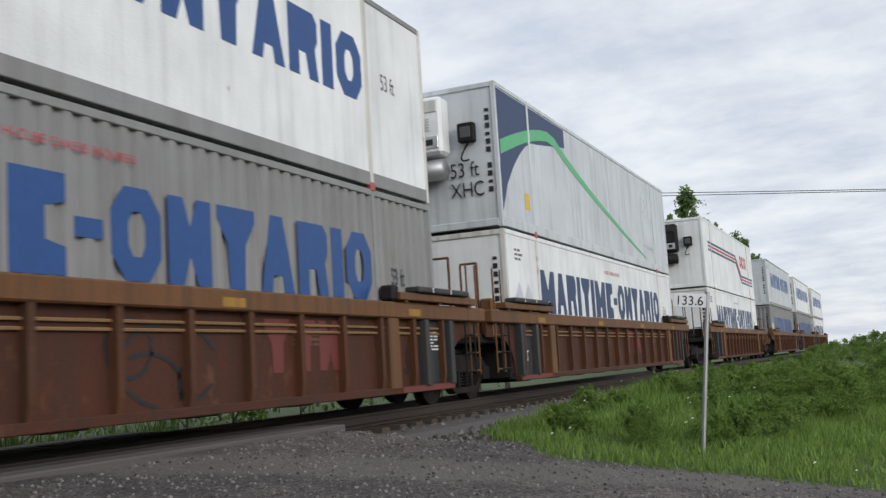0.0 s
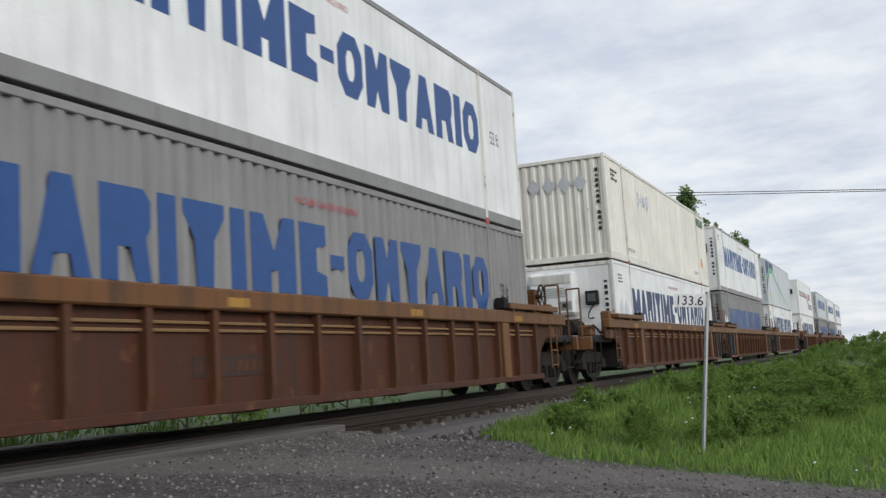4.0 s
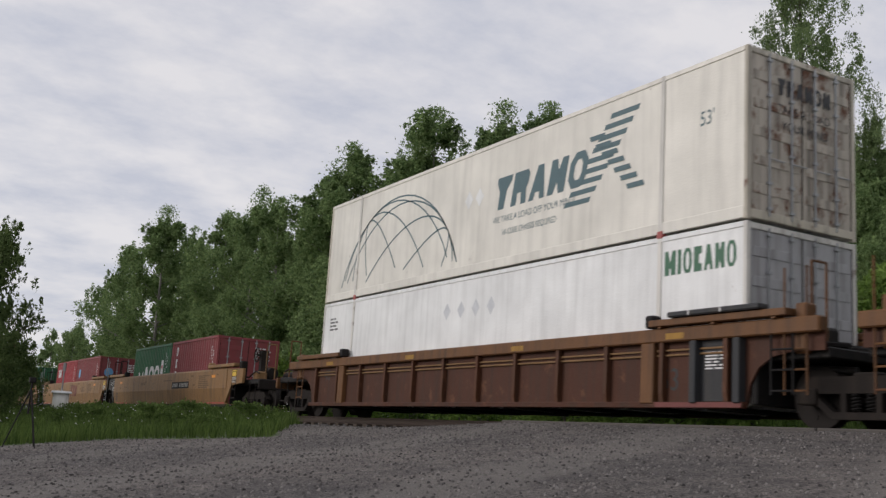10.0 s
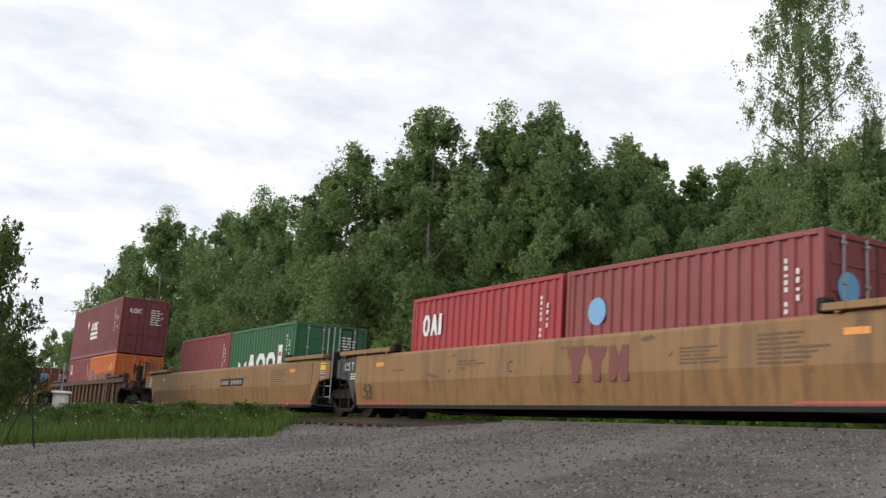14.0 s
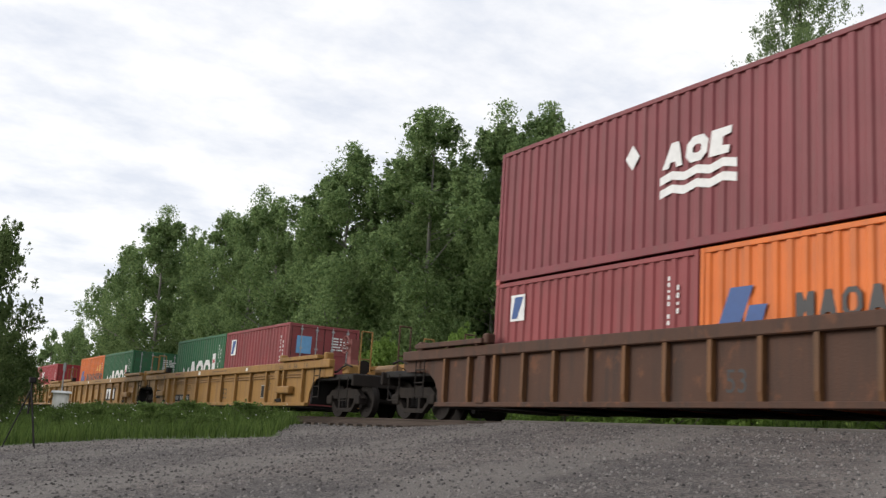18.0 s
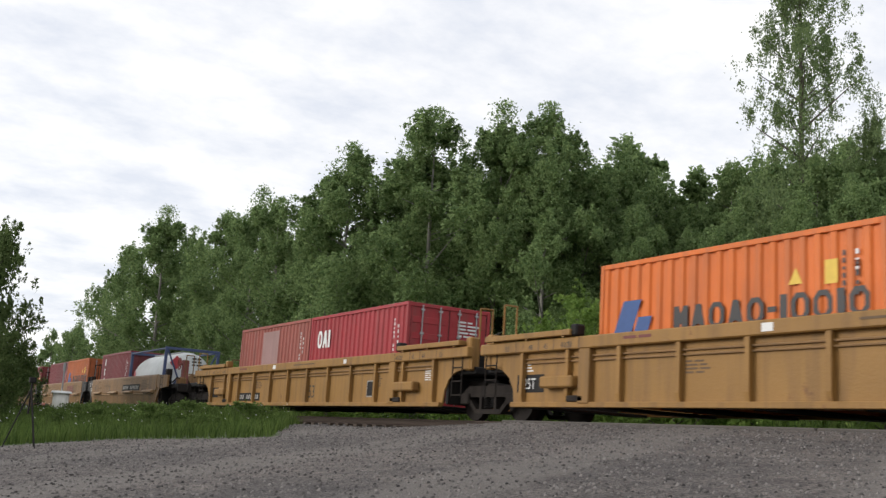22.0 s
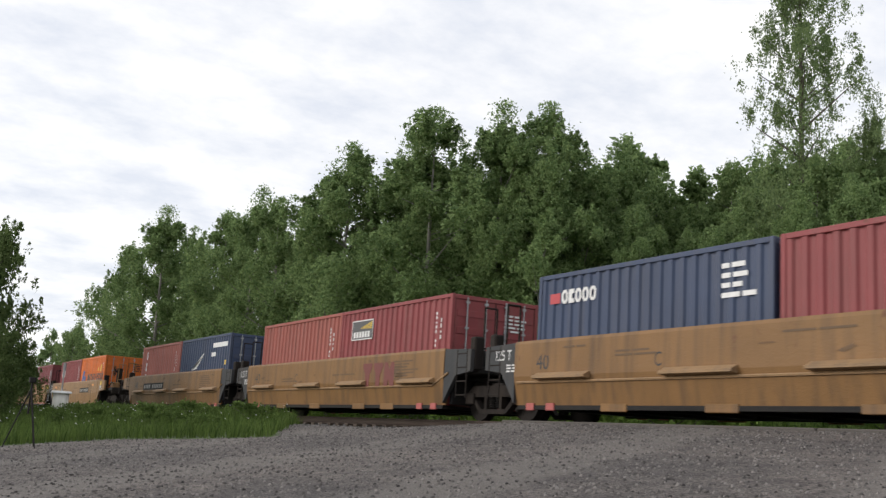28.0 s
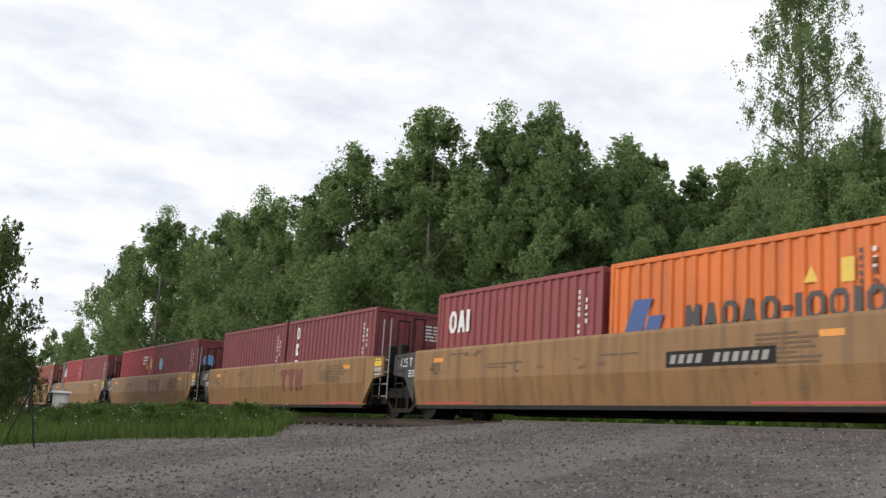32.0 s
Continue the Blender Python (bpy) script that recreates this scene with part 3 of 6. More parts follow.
def sea20(colour, u, label, logo="", z=FLOOR, group="containers on the train"):
    ob = container(*C20, "corrugated", colour, u, z, label, group)
    y = Y20
    if logo == "big_white":      # block of pale capitals low on the side, tall pale mark at its right
        blocks(ob, "company_lettering", M["white_ink"], -2.05, 0.92, 0.77, "uaoo", 0.80, 0.10, y, 0.24)
        bm = bmesh.new()
        box(bm, 1.66, 2.0, y - 0.005, y - 0.0005, 0.85, 1.9)
        part("tall_mark", bm, M["white_ink"], ob)
        bm = bmesh.new()
        box(bm, 1.73, 1.93, y - 0.009, y - 0.0055, 1.2, 1.28)
        box(bm, 1.73, 1.93, y - 0.009, y - 0.0055, 1.55, 1.68)
        part("red_mark", bm, M["red_ink"], ob)
        marks20(ob)
    elif logo == "short_white":
        blocks(ob, "company_lettering", M["white_ink"], -2.5, 1.65, 0.5, "oai", 0.32, 0.05, y, 0.3)
        marks20(ob)
    elif logo == "vertical":
        blocks(ob, "company_lettering", M["white_ink"], -2.35, 2.0, 0.36, "o", 0.22, 0.1, y, 0.3)
        blocks(ob, "company_lettering", M["white_ink"], -2.35, 1.5, 0.36, "e", 0.22, 0.1, y, 0.3)
        blocks(ob, "company_lettering", M["white_ink"], -2.35, 1.0, 0.36, "n", 0.22, 0.1, y, 0.3)
        marks20(ob)
    elif logo == "orange_line":   # blue emblem and black lettering
        bm = bmesh.new()
        slab(bm, ((-2.62, 1.29), (-2.15, 1.29), (-1.9, 1.87), (-2.37, 1.87)), y)
        slab(bm, ((-2.08, 1.29), (-1.72, 1.29), (-1.62, 1.56), (-1.98, 1.56)), y)
        part("emblem", bm, M["blue_ink"], ob, "blue slanted emblem")
        blocks(ob, "company_lettering", M["black_ink"], -1.08, 1.25, 0.42, "haoao-iooio", 0.33, 0.075, y, 0.24)
        column_bars(ob, M["white_ink"], 2.52, 1.9, 2.35, 4, 0.05, y)
        bm = bmesh.new()
        box(bm, 2.0, 2.22, y - 0.005, y - 0.0005, 1.75, 2.1)
        slab(bm, ((1.35, 1.8), (1.6, 1.8), (1.48, 2.05)), y)
        part("warning_decal", bm, M["yellow_ink"], ob)
        marks20(ob, "black_ink", 5)
    elif logo == "emblem":
        bm = bmesh.new()
        box(bm, -2.45, -1.95, y - 0.005, y - 0.0005, 1.75, 2.3)
        part("emblem_panel", bm, M["white_ink"], ob)
        bm = bmesh.new()
        slab(bm, ((-2.40, 1.8), (-2.2, 1.8), (-2.0, 2.25), (-2.3, 2.25)), y - 0.005)
        part("emblem", bm, M["blue_ink"], ob)
        bm = bmesh.new()
        box(bm, 3.03, 3.036, -0.95, -0.45, 1.65, 2.2)
        part("door_emblem", bm, M["sky_ink"], ob)
        marks20(ob)
    elif logo == "round":
        bm = bmesh.new()
        slab(bm, [(-2.1 + 0.26 * math.cos(a * math.tau / 20), 1.75 + 0.26 * math.sin(a * math.tau / 20)) for a in range(20)], y)
        part("emblem", bm, M["sky_ink"], ob, "pale blue round emblem")
        bm = bmesh.new()
        prism_x(bm, [(-0.7 + 0.24 * math.cos(a * math.tau / 20), 1.75 + 0.24 * math.sin(a * math.tau / 20)) for a in range(20)], 3.033, 3.038)
        part("door_emblem", bm, M["sky_ink"], ob)
        marks20(ob)
    elif logo == "navy_small":
        blocks(ob, "company_lettering", M["white_ink"], -2.28, 1.98, 0.27, "oeooo", 0.19, 0.03, y, 0.3)
        bm = bmesh.new()
        box(bm, -2.65, -2.33, y - 0.005, y - 0.0005, 2.0, 2.2)
        part("red_emblem", bm, M["red_ink"], ob)
        data_bars(ob, M["white_ink"], 1.95, 2.2, 4, 0.75, 0.08, y, seed=4)
        bm = bmesh.new()
        box(bm, 2.1, 2.25, y - 0.005, y - 0.0005, 0.98, 1.15)
        part("warning_decal", bm, M["yellow_ink"], ob)
    elif logo == "wing":
        bm = bmesh.new()
        for k in range(6):
            a = k / 5
            x0, z0 = -1.55 + 0.25 * a, 1.36 + 0.10 * a
            x1, z1 = -0.75 + 0.72 * a, 1.42 + 0.52 * a
            slab(bm, ((x0, z0), (x0 + 0.16, z0 - 0.02), (x1, z1 - 0.03), (x1 - 0.05, z1 + 0.03)), y)
        part("wing_emblem", bm, M["white_ink"], ob)
        blocks(ob, "company_lettering", M["white_ink"], -2.6, 0.95, 0.3, "noh ioooieio", 0.22, 0.05, y, 0.28)
        bm = bmesh.new()
        box(bm, 1.0, 2.67, y - 0.005, y - 0.0005, 2.13, 2.3)
        box(bm, 0.9, 1.4, y - 0.005, y - 0.0005, 1.8, 1.95)
        part("identification_mark", bm, M["white_ink"], ob)
        bm = bmesh.new()
        box(bm, 2.5, 2.65, y - 0.005, y - 0.0005, 1.45, 1.62)
        part("warning_decal", bm, M["yellow_ink"], ob)
        data_bars(ob, M["white_ink"], 0.25, 2.0, 5, 0.7, 0.06, 3.03, "front", 8)
    elif logo == "sign_panel":
        bm = bmesh.new()
        box(bm, -2.3, -1.03, y - 0.005, y - 0.0005, 1.75, 2.28)
        part("sign_panel", bm, M["slate"], ob, "slate sign panel with white border")
        bm = bmesh.new()
        for k in range(4):
            slab(bm, ((-1.80, 2.06), (-1.08, 2.03 + k * 0.055), (-1.08, 2.06 + k * 0.055)), y - 0.005)
        part("sign_rays", bm, M["yellow_ink"], ob)
        bm = bmesh.new()
        for x0, x1, z0, z1 in ((-2.3, -1.03, 1.75, 1.775), (-2.3, -1.03, 2.255, 2.28), (-2.3, -2.275, 1.775, 2.255), (-1.055, -1.03, 1.775, 2.255)):
            box(bm, x0, x1, y - 0.009, y - 0.0055, z0, z1)
        part("sign_border", bm, M["white_ink"], ob)
        bm = bmesh.new()
        for k in range(6):
            box(bm, -2.18 + k * 0.17, -2.06 + k * 0.17, y - 0.009, y - 0.0055, 1.81, 1.97)
        part("sign_mark", bm, M["white_ink"], ob)
        marks20(ob)
    elif logo == "patches":
        bm = bmesh.new()
        box(bm, -0.9, 0.5, y - 0.005, y - 0.0005, 1.15, 2.38)
        part("repaint_patch", bm, M["grey_patch"], ob)
        marks20(ob)
    elif logo == "data":
        data_bars(ob, M["white_ink"], 1.1, 2.1, 3, 0.9, 0.07, y, seed=6)
        bm = bmesh.new()
        box(bm, 2.45, 2.65, y - 0.005, y - 0.0005, 1.6, 1.95)
        slab(bm, ((1.75, 1.6), (2.0, 1.6), (1.88, 1.85)), y)
        part("warning_decal", bm, M["yellow_ink"], ob)
        marks20(ob)
    else:
        marks20(ob)
    return ob


M["grey_patch"] = paint("faded_grey_patch", (0.33, 0.20, 0.19), 0.6, 0.2, 0.05)


def tank20(u):
    ob = thing("tank_container", "white cylindrical tank in a dark blue open frame", "tank container", "containers on the train")
    hx, hy, H = 3.029, 1.219, 2.5
    for sx in (-1, 1):
        bm = bmesh.new()
        for sy in (-1, 1):
            x0, x1 = sorted((sx * hx, sx * (hx - 0.12)))
            y0, y1 = sorted((sy * hy, sy * (hy - 0.12)))
            soft_box(bm, x0, x1, y0, y1, 0, H, 0.01)
        x0, x1 = sorted((sx * hx, sx * (hx - 0.10)))
        soft_box(bm, x0, x1, -hy + 0.12, hy - 0.12, H - 0.12, H, 0.01)
        soft_box(bm, x0, x1, -hy + 0.12, hy - 0.12, 0, 0.14, 0.01)
        part("end_frame", bm, M["blue_frame"], ob)
    for sy in (-1, 1):
        bm = bmesh.new()
        tube(bm, (-hx + 0.1, sy * (hy - 0.06), H - 0.08), (hx - 0.1, sy * (hy - 0.06), H - 0.08), 0.045, 8)
        tube(bm, (-hx + 0.1, sy * (hy - 0.06), 0.1), (hx - 0.1, sy * (hy - 0.06), 0.1), 0.05, 8)
        part("side_rail", bm, M["blue_frame"], ob)
    bm = bmesh.new()
    prof = [(-2.90, 0.0), (-2.88, 0.5), (-2.80, 0.86), (-2.64, 1.06), (-2.42, 1.13), (2.42, 1.13), (2.64, 1.06), (2.80, 0.86), (2.88, 0.5), (2.90, 0.0)]
    rings = [[bm.verts.new((x, r * math.cos(a * math.tau / 28), 1.22 + r * math.sin(a * math.tau / 28))) for a in range(28)] for x, r in prof[1:-1]]
    for p, q in zip(rings, rings[1:]):
        for k in range(28):
            bm.faces.new([p[k], p[(k + 1) % 28], q[(k + 1) % 28], q[k]])
    bm.faces.new(rings[0]); bm.faces.new(rings[-1])
    part("tank", bm, M["tank"], ob, "glossy white tank shell", True)
    bm = bmesh.new()
    soft_box(bm, -2.2, 2.2, -0.3, 0.3, 2.33, 2.38)
    part("walkway", bm, M["galv"], ob)
    bm = bmesh.new()
    for s in (-1, 1):
        tube(bm, (hx - 0.05, s * 1.1, 2.4), (hx - 0.05, s * 0.55, 1.2), 0.04, 6)
        tube(bm, (hx - 0.05, s * 1.1, 0.1), (hx - 0.05, s * 0.55, 1.2), 0.04, 6)
    part("end_brace", bm, M["blue_frame"], ob)
    bm = bmesh.new()
    prism_x(bm, [(-0.62, 1.55), (-0.35, 1.85), (-0.62, 2.15), (-0.89, 1.85)], 2.70, 2.88)
    part("hazard_placard", bm, M["red_ink"], ob, "red diamond placard")
    bm = bmesh.new()
    slab(bm, ((-2.2, 1.15), (-2.0, 1.4), (-2.2, 1.65), (-2.4, 1.4)), -1.135)
    part("hazard_placard", bm, M["red_ink"], ob, "red diamond placard")
    data_bars(ob, M["black_ink"], 0.05, 2.05, 4, 0.6, 0.07, 2.86, "front", 3)
    ride(ob, u, FLOOR)
    return ob


# ---------------------------------------------------------------- well cars
WHEEL_R = 0.46
SPINNING = []    # wheelsets with their place along the train


def truck_meshes():
    if "truck" in SHARED:
        return SHARED["truck"]
    bm = bmesh.new()
    # cast side frame: top member, diagonals, columns and spring seat round open windows
    prism_y(bm, ((-1.18, 0.50), (1.18, 0.50), (0.80, 0.74), (-0.80, 0.74)), -0.07, 0.07)
    prism_y(bm, ((-0.46, 0.14), (0.46, 0.14), (0.46, 0.24), (-0.46, 0.24)), -0.075, 0.075)
    for s in (-1, 1):
        prism_y(bm, ((s * 0.98, 0.52), (s * 0.80, 0.52), (s * 0.36, 0.16), (s * 0.48, 0.14)), -0.072, 0.072)
        prism_y(bm, ((s * 0.24, 0.22), (s * 0.33, 0.22), (s * 0.33, 0.53), (s * 0.24, 0.53)), -0.074, 0.074)
    for s in (-1, 1):
        soft_box(bm, s * 0.89 - 0.17, s * 0.89 + 0.17, -0.12, 0.10, 0.34, 0.58, 0.02)
    frame_me = mesh_of("side_frame", bm, M["truck"])
    bm = bmesh.new()
    pr = None
    for k in range(41):
        ang = k * math.tau / 8
        out = Vector((math.cos(ang), math.sin(ang), 0))
        q = out * 0.06 + Vector((0, 0, 0.25 + k * 0.006))
        cur = [bm.verts.new(q + out * 0.016 * math.cos(j * math.tau / 4) + Vector((0, 0, 0.016 * math.sin(j * math.tau / 4)))) for j in range(4)]
        for j in range(4) if pr else ():
            bm.faces.new([pr[j], pr[(j + 1) % 4], cur[(j + 1) % 4], cur[j]])
        pr = cur
    spring_me = mesh_of("spring", bm, M["black"])
    bm = bmesh.new()
    soft_box(bm, -0.22, 0.22, -0.98, 0.98, 0.52, 0.80, 0.03)
    bolster_me = mesh_of("truck", bm, M["truck"])
    bm = bmesh.new()
    tube(bm, (0, -1.05, 0), (0, 1.05, 0), 0.075, 10)
    for s in (-1, 1):
        tube(bm, (0, s * 0.69, 0), (0, s * 0.82, 0), WHEEL_R, 28)
        tube(bm, (0, s * 0.66, 0), (0, s * 0.69, 0), WHEEL_R + 0.025, 28)
        tube(bm, (0, s * 0.82, 0), (0, s * 0.86, 0), 0.15, 14, 0.11)
        for k in range(6):
            a = k * math.tau / 6
            tube(bm, (0.28 * math.cos(a), s * 0.815, 0.28 * math.sin(a)), (0.28 * math.cos(a), s * 0.828, 0.28 * math.sin(a)), 0.05, 6)
    wheel_me = mesh_of("wheelset", bm, M["wheel"])
    bm = bmesh.new()
    for s in (-1, 1):
        tube(bm, (0, s * 0.70, 0), (0, s * 0.822, 0), WHEEL_R + 0.003, 28)
    tread_me = mesh_of("tread", bm, M["rim"])
    SHARED["truck"] = (frame_me, spring_me, bolster_me, wheel_me, tread_me)
    return SHARED["truck"]


def truck(car, x, u):
    fm, sm, bm_, wm, tm = truck_meshes()
    t = part("truck", bm_, M["truck"], car, "two-axle cast steel truck with dusty side frames")
    t.location = (x, 0, 0)
    for s in (-1, 1):
        f = part("side_frame", fm, M["truck"], t)
        f.location = (0, s * 1.0, 0)
        for xx in (-0.12, 0.12):
            g = part("spring", sm, M["black"], t)
            g.location = (xx, s * 1.0, 0)
    for a in (-0.89, 0.89):
        w = part("wheelset", wm, M["wheel"], t)
        w.location = (a, 0, WHEEL_R)
        SPINNING.append((w, a, u + x))


def side_outline(hb, ef, er, top):
    """The side plate's outline over x, z, with the ends cut up over the trucks."""
    arch = ((0.0, 0.30), (0.06, 0.62), (0.22, 0.86), (0.48, 1.02), (0.85, 1.08))
    return ([(hb + a, z) for a, z in arch] + [(hb + ef, 1.08), (hb + ef, top), (-hb - er, top), (-hb - er, 1.08)] + [(-hb - a, z) for a, z in arch[::-1]])


def ladder(car, x, y, material, z0=0.45, z1=1.5):
    bm = bmesh.new()
    for s in (-0.2, 0.2):
        tube(bm, (x + s, y, z0), (x + s, y, z1), 0.016, 6)
    for k in range(4):
        z = z0 + 0.06 + k * 0.3
        tube(bm, (x - 0.2, y, z), (x + 0.2, y, z), 0.016, 6)
    return part("ladder", bm, material, car)


def grab_rail(car, x, material, z1=2.5, y=-1.1):
    bm = bmesh.new()
    for yy in (y, y + 0.32):
        tube(bm, (x, yy, 1.0), (x, yy, z1), 0.022, 6)
    tube(bm, (x, y, z1), (x, y + 0.32, z1), 0.022, 6)
    tube(bm, (x, y, 1.55), (x, y + 0.32, 1.55), 0.018, 6)
    return part("grab_rail", bm, material, car)


def end_works(car, s, hb, ext, kind, chord, u, plate, look_kind):
    """One end of a unit: deck over the truck, corner posts, walkway, and at a free end the coupler and brake gear."""
    x1 = hb + ext
    smoothish = look_kind in ("tan_car", "tan_forty")
    bm = bmesh.new()
    a, b = sorted((s * (hb + 0.1), s * x1))
    soft_box(bm, a, b, -1.30, 1.30, 0.98, 1.14, 0.02)
    a, b = sorted((s * (hb + 0.05), s * (hb + 0.16)))
    soft_box(bm, a, b, -1.36, 1.36, 0.32, 1.2, 0.02)
    part("end_deck", bm, M["black"], car)
    # raised walkway along the top of each side near the end
    forty = hb < 7
    for sy in () if forty else (-1, 1):
        bm = bmesh.new()
        a, b = sorted((s * (hb - 2.0), s * (hb + 0.9)))
        y0, y1 = sorted((sy * 1.60, sy * 1.36))
        soft_box(bm, a, b, y0, y1, 1.59, 1.70, 0.01)
        for xx in (hb - 1.8, hb - 0.6, hb + 0.6):
            c0, c1 = sorted((s * xx, s * (xx + 0.08)))
            box(bm, c0, c1, min(y0, y1) + 0.03, max(y0, y1) - 0.03, 1.56, 1.625)
        part("end_walkway", bm, chord, car)
    if not forty:
        bm = bmesh.new()
        a, b = sorted((s * (hb - 2.15), s * (hb - 1.95)))
        soft_box(bm, a, b, -1.55, -1.33, 1.58, 1.80, 0.03)
        part("guide_horn", bm, M["black"] if look_kind == "brown" or kind == "joint" else chord, car)
    bm = bmesh.new()
    a, b = sorted((s * (hb + 0.9), s * (hb + 1.12)))
    soft_box(bm, a, b, -1.42, -1.18, 1.05, 1.78, 0.03)
    part("corner_post", bm, M["truck"] if smoothish else chord, car)
    bm = bmesh.new()
    soft_box(bm, a, b, 1.18, 1.42, 1.05, 1.78, 0.03)
    part("corner_post", bm, M["truck"] if smoothish else chord, car)
    ladder(car, s * (hb + 0.75), -1.50, M["truck"] if look_kind != "brown" else chord if kind == "end" else M["black"])
    if kind == "joint":
        grab_rail(car, s * (hb + 0.95), chord if look_kind in ("brown", "yellow") else M["truck"], 2.45)
        if look_kind == "brown":
            a, b = sorted((s * (hb - 1.02), s * (hb - 0.10)))
            bm = bmesh.new()
            box(bm, a, b, -1.412, -1.4005, 0.37, 1.325)
            p = part("data_panel", bm, M["charcoal"], car, "dark stencilled data panel")
            for xx in (a, b):
                bm = bmesh.new()
                soft_box(bm, xx - 0.07, xx + 0.07, -1.545, -1.39, 0.34, 1.325, 0.012)
                part("panel_post", bm, M["charcoal"], p)
            a, b = sorted((s * (hb - 1.5), s * (hb + 0.45)))
            bm = bmesh.new()
            soft_box(bm, a, b, -1.66, -1.42, 1.712, 1.80, 0.02)
            w = part("tread_cap", bm, M["charcoal"], car, "black walkway cap with white marks")
            for q in (0.25, 0.6):
                bm = bmesh.new()
                box(bm, a + (b - a) * q, a + (b - a) * q + 0.03, -1.664, -1.6605, 1.72, 1.79)
                part("white_mark", bm, M["white_ink"], w)
            a, b = sorted((s * (hb - 1.9), s * (hb - 0.02)))
            bm = bmesh.new()
            box(bm, a, b, -1.508, -1.5005, 0.27, 0.35)
            part("reflector_strip", bm, M["rust_ink"], car)
            words("writing", "53", 0.52, M["black_ink"], car, s * (hb - 1.6) - 0.3, -1.406, 0.55, squeeze=0.9)
            ladder(car, s * (hb + 0.98), -1.48, chord, 0.45, 2.3)
        elif look_kind == "tan_car" and s > 0:
            ladder(car, hb + 1.05, -1.46, M["galv"], 0.45, 2.45)
        # air pipes and fittings crowding the joint
        bm = bmesh.new()
        for k, (yy, zz, rr) in enumerate(((-1.2, 1.22, 0.035), (-0.85, 1.32, 0.05), (-0.2, 1.28, 0.09), (0.4, 1.25, 0.05))):
            tube(bm, (s * (hb + 0.15), yy, zz), (s * (x1 - 0.1), yy + 0.1, zz - 0.12), rr, 7)
        soft_box(bm, *sorted((s * (hb + 0.35), s * (hb + 0.85))), -1.05, -0.35, 1.14, 1.52, 0.04)
        part("pipework", bm, M["black"], car)
        bm = bmesh.new()
        tube(bm, (s * hb, -0.9, 0.95), (s * x1, -0.7, 0.85), 0.05, 8)
        tube(bm, (s * (hb + 0.2), -0.5, 1.2), (s * x1, -0.5, 1.05), 0.03, 8)
        part("brake_pipe", bm, M["black"], car)
    else:
        grab_rail(car, s * (x1 - 0.25), chord, 2.3)
        grab_rail(car, s * (x1 - 0.25), chord, 2.3, 0.85)
        bm = bmesh.new()
        a, b = sorted((s * (x1 - 0.1), s * (x1 + 0.75)))
        soft_box(bm, a, b, -0.10, 0.10, 0.74, 0.98, 0.03)
        a, b = sorted((s * (x1 + 0.45), s * (x1 + 0.8)))
        soft_box(bm, a, b, -0.17, 0.17, 0.68, 1.02, 0.05)
        part("coupler", bm, M["truck"], car, "rusty knuckle coupler")
        bm = bmesh.new()
        a, b = sorted((s * (x1 - 0.06), s * (x1 + 0.04)))
        soft_box(bm, a, b, -1.4, 1.4, 0.80, 1.12, 0.02)
        part("end_sill", bm, M["truck"] if look_kind != "brown" else chord, car)
        bm = bmesh.new()
        tube(bm, (s * x1, -0.35, 0.85), (s * (x1 + 0.35), -0.3, 0.45), 0.025, 6)
        tube(bm, (s * (x1 + 0.35), -0.3, 0.45), (s * (x1 + 0.7), -0.25, 0.7), 0.025, 6)
        part("air_hose", bm, M["black"], car)
        bm = bmesh.new()
        tube(bm, (s * (hb + 0.5), -0.4, 1.42), (s * (hb + 1.5), -0.4, 1.42), 0.20, 14)
        part("air_reservoir", bm, M["truck"] if look_kind != "tan_forty" else M["pipe"], car)
        bm = bmesh.new()
        tube(bm, (s * (hb + 1.2), 0.25, 1.36), (s * (hb + 2.3), 0.25, 1.36), 0.16, 12)
        part("air_reservoir", bm, M["pipe"] if look_kind in ("yellow", "tan_forty") else M["truck"], car)
        bm = bmesh.new()
        soft_box(bm, *sorted((s * (hb + 1.75), s * (hb + 2.15))), -1.2, -0.85, 1.14, 1.42, 0.04)
        part("valve_box", bm, chord, car)
        bm = bmesh.new()
        run = [Vector((s * (hb + 0.3 + 0.32 * k), -1.27, 1.30 + 0.10 * math.sin(k * 1.3))) for k in range(8)]
        for p_, q_ in zip(run, run[1:]):
            tube(bm, p_, q_, 0.028, 6)
        part("brake_pipe", bm, M["truck"], car)
        bm = bmesh.new()
        for xx in (x1 - 0.9, x1 - 0.35):
            tube(bm, (s * xx, -1.36, 0.42), (s * xx, -1.36, 1.05), 0.016, 6)
        tube(bm, (s * (x1 - 0.9), -1.36, 0.42), (s * (x1 - 0.35), -1.36, 0.42), 0.016, 6)
        part("stirrup_step", bm, M["truck"], car)
        # hand brake wheel with spokes, at the leading end
        if s < 0:
            return
        bm = bmesh.new()
        c = Vector((s * (hb + 1.55), -1.05, 2.0))
        pts = [c + Vector((0.24 * math.cos(k * math.tau / 18), 0, 0.24 * math.sin(k * math.tau / 18))) for k in range(18)]
        for p, q in zip(pts, pts[1:] + pts[:1]):
            tube(bm, p, q, 0.022, 6)
        for k in range(0, 18, 3):
            tube(bm, c, pts[k], 0.014, 5)
        tube(bm, c, c + Vector((0, 0.3, 0)), 0.05, 8)
        part("brake_wheel", bm, M["red_wheel"] if look_kind in ("yellow", "tan_forty") else M["truck"], car)
        bm = bmesh.new()
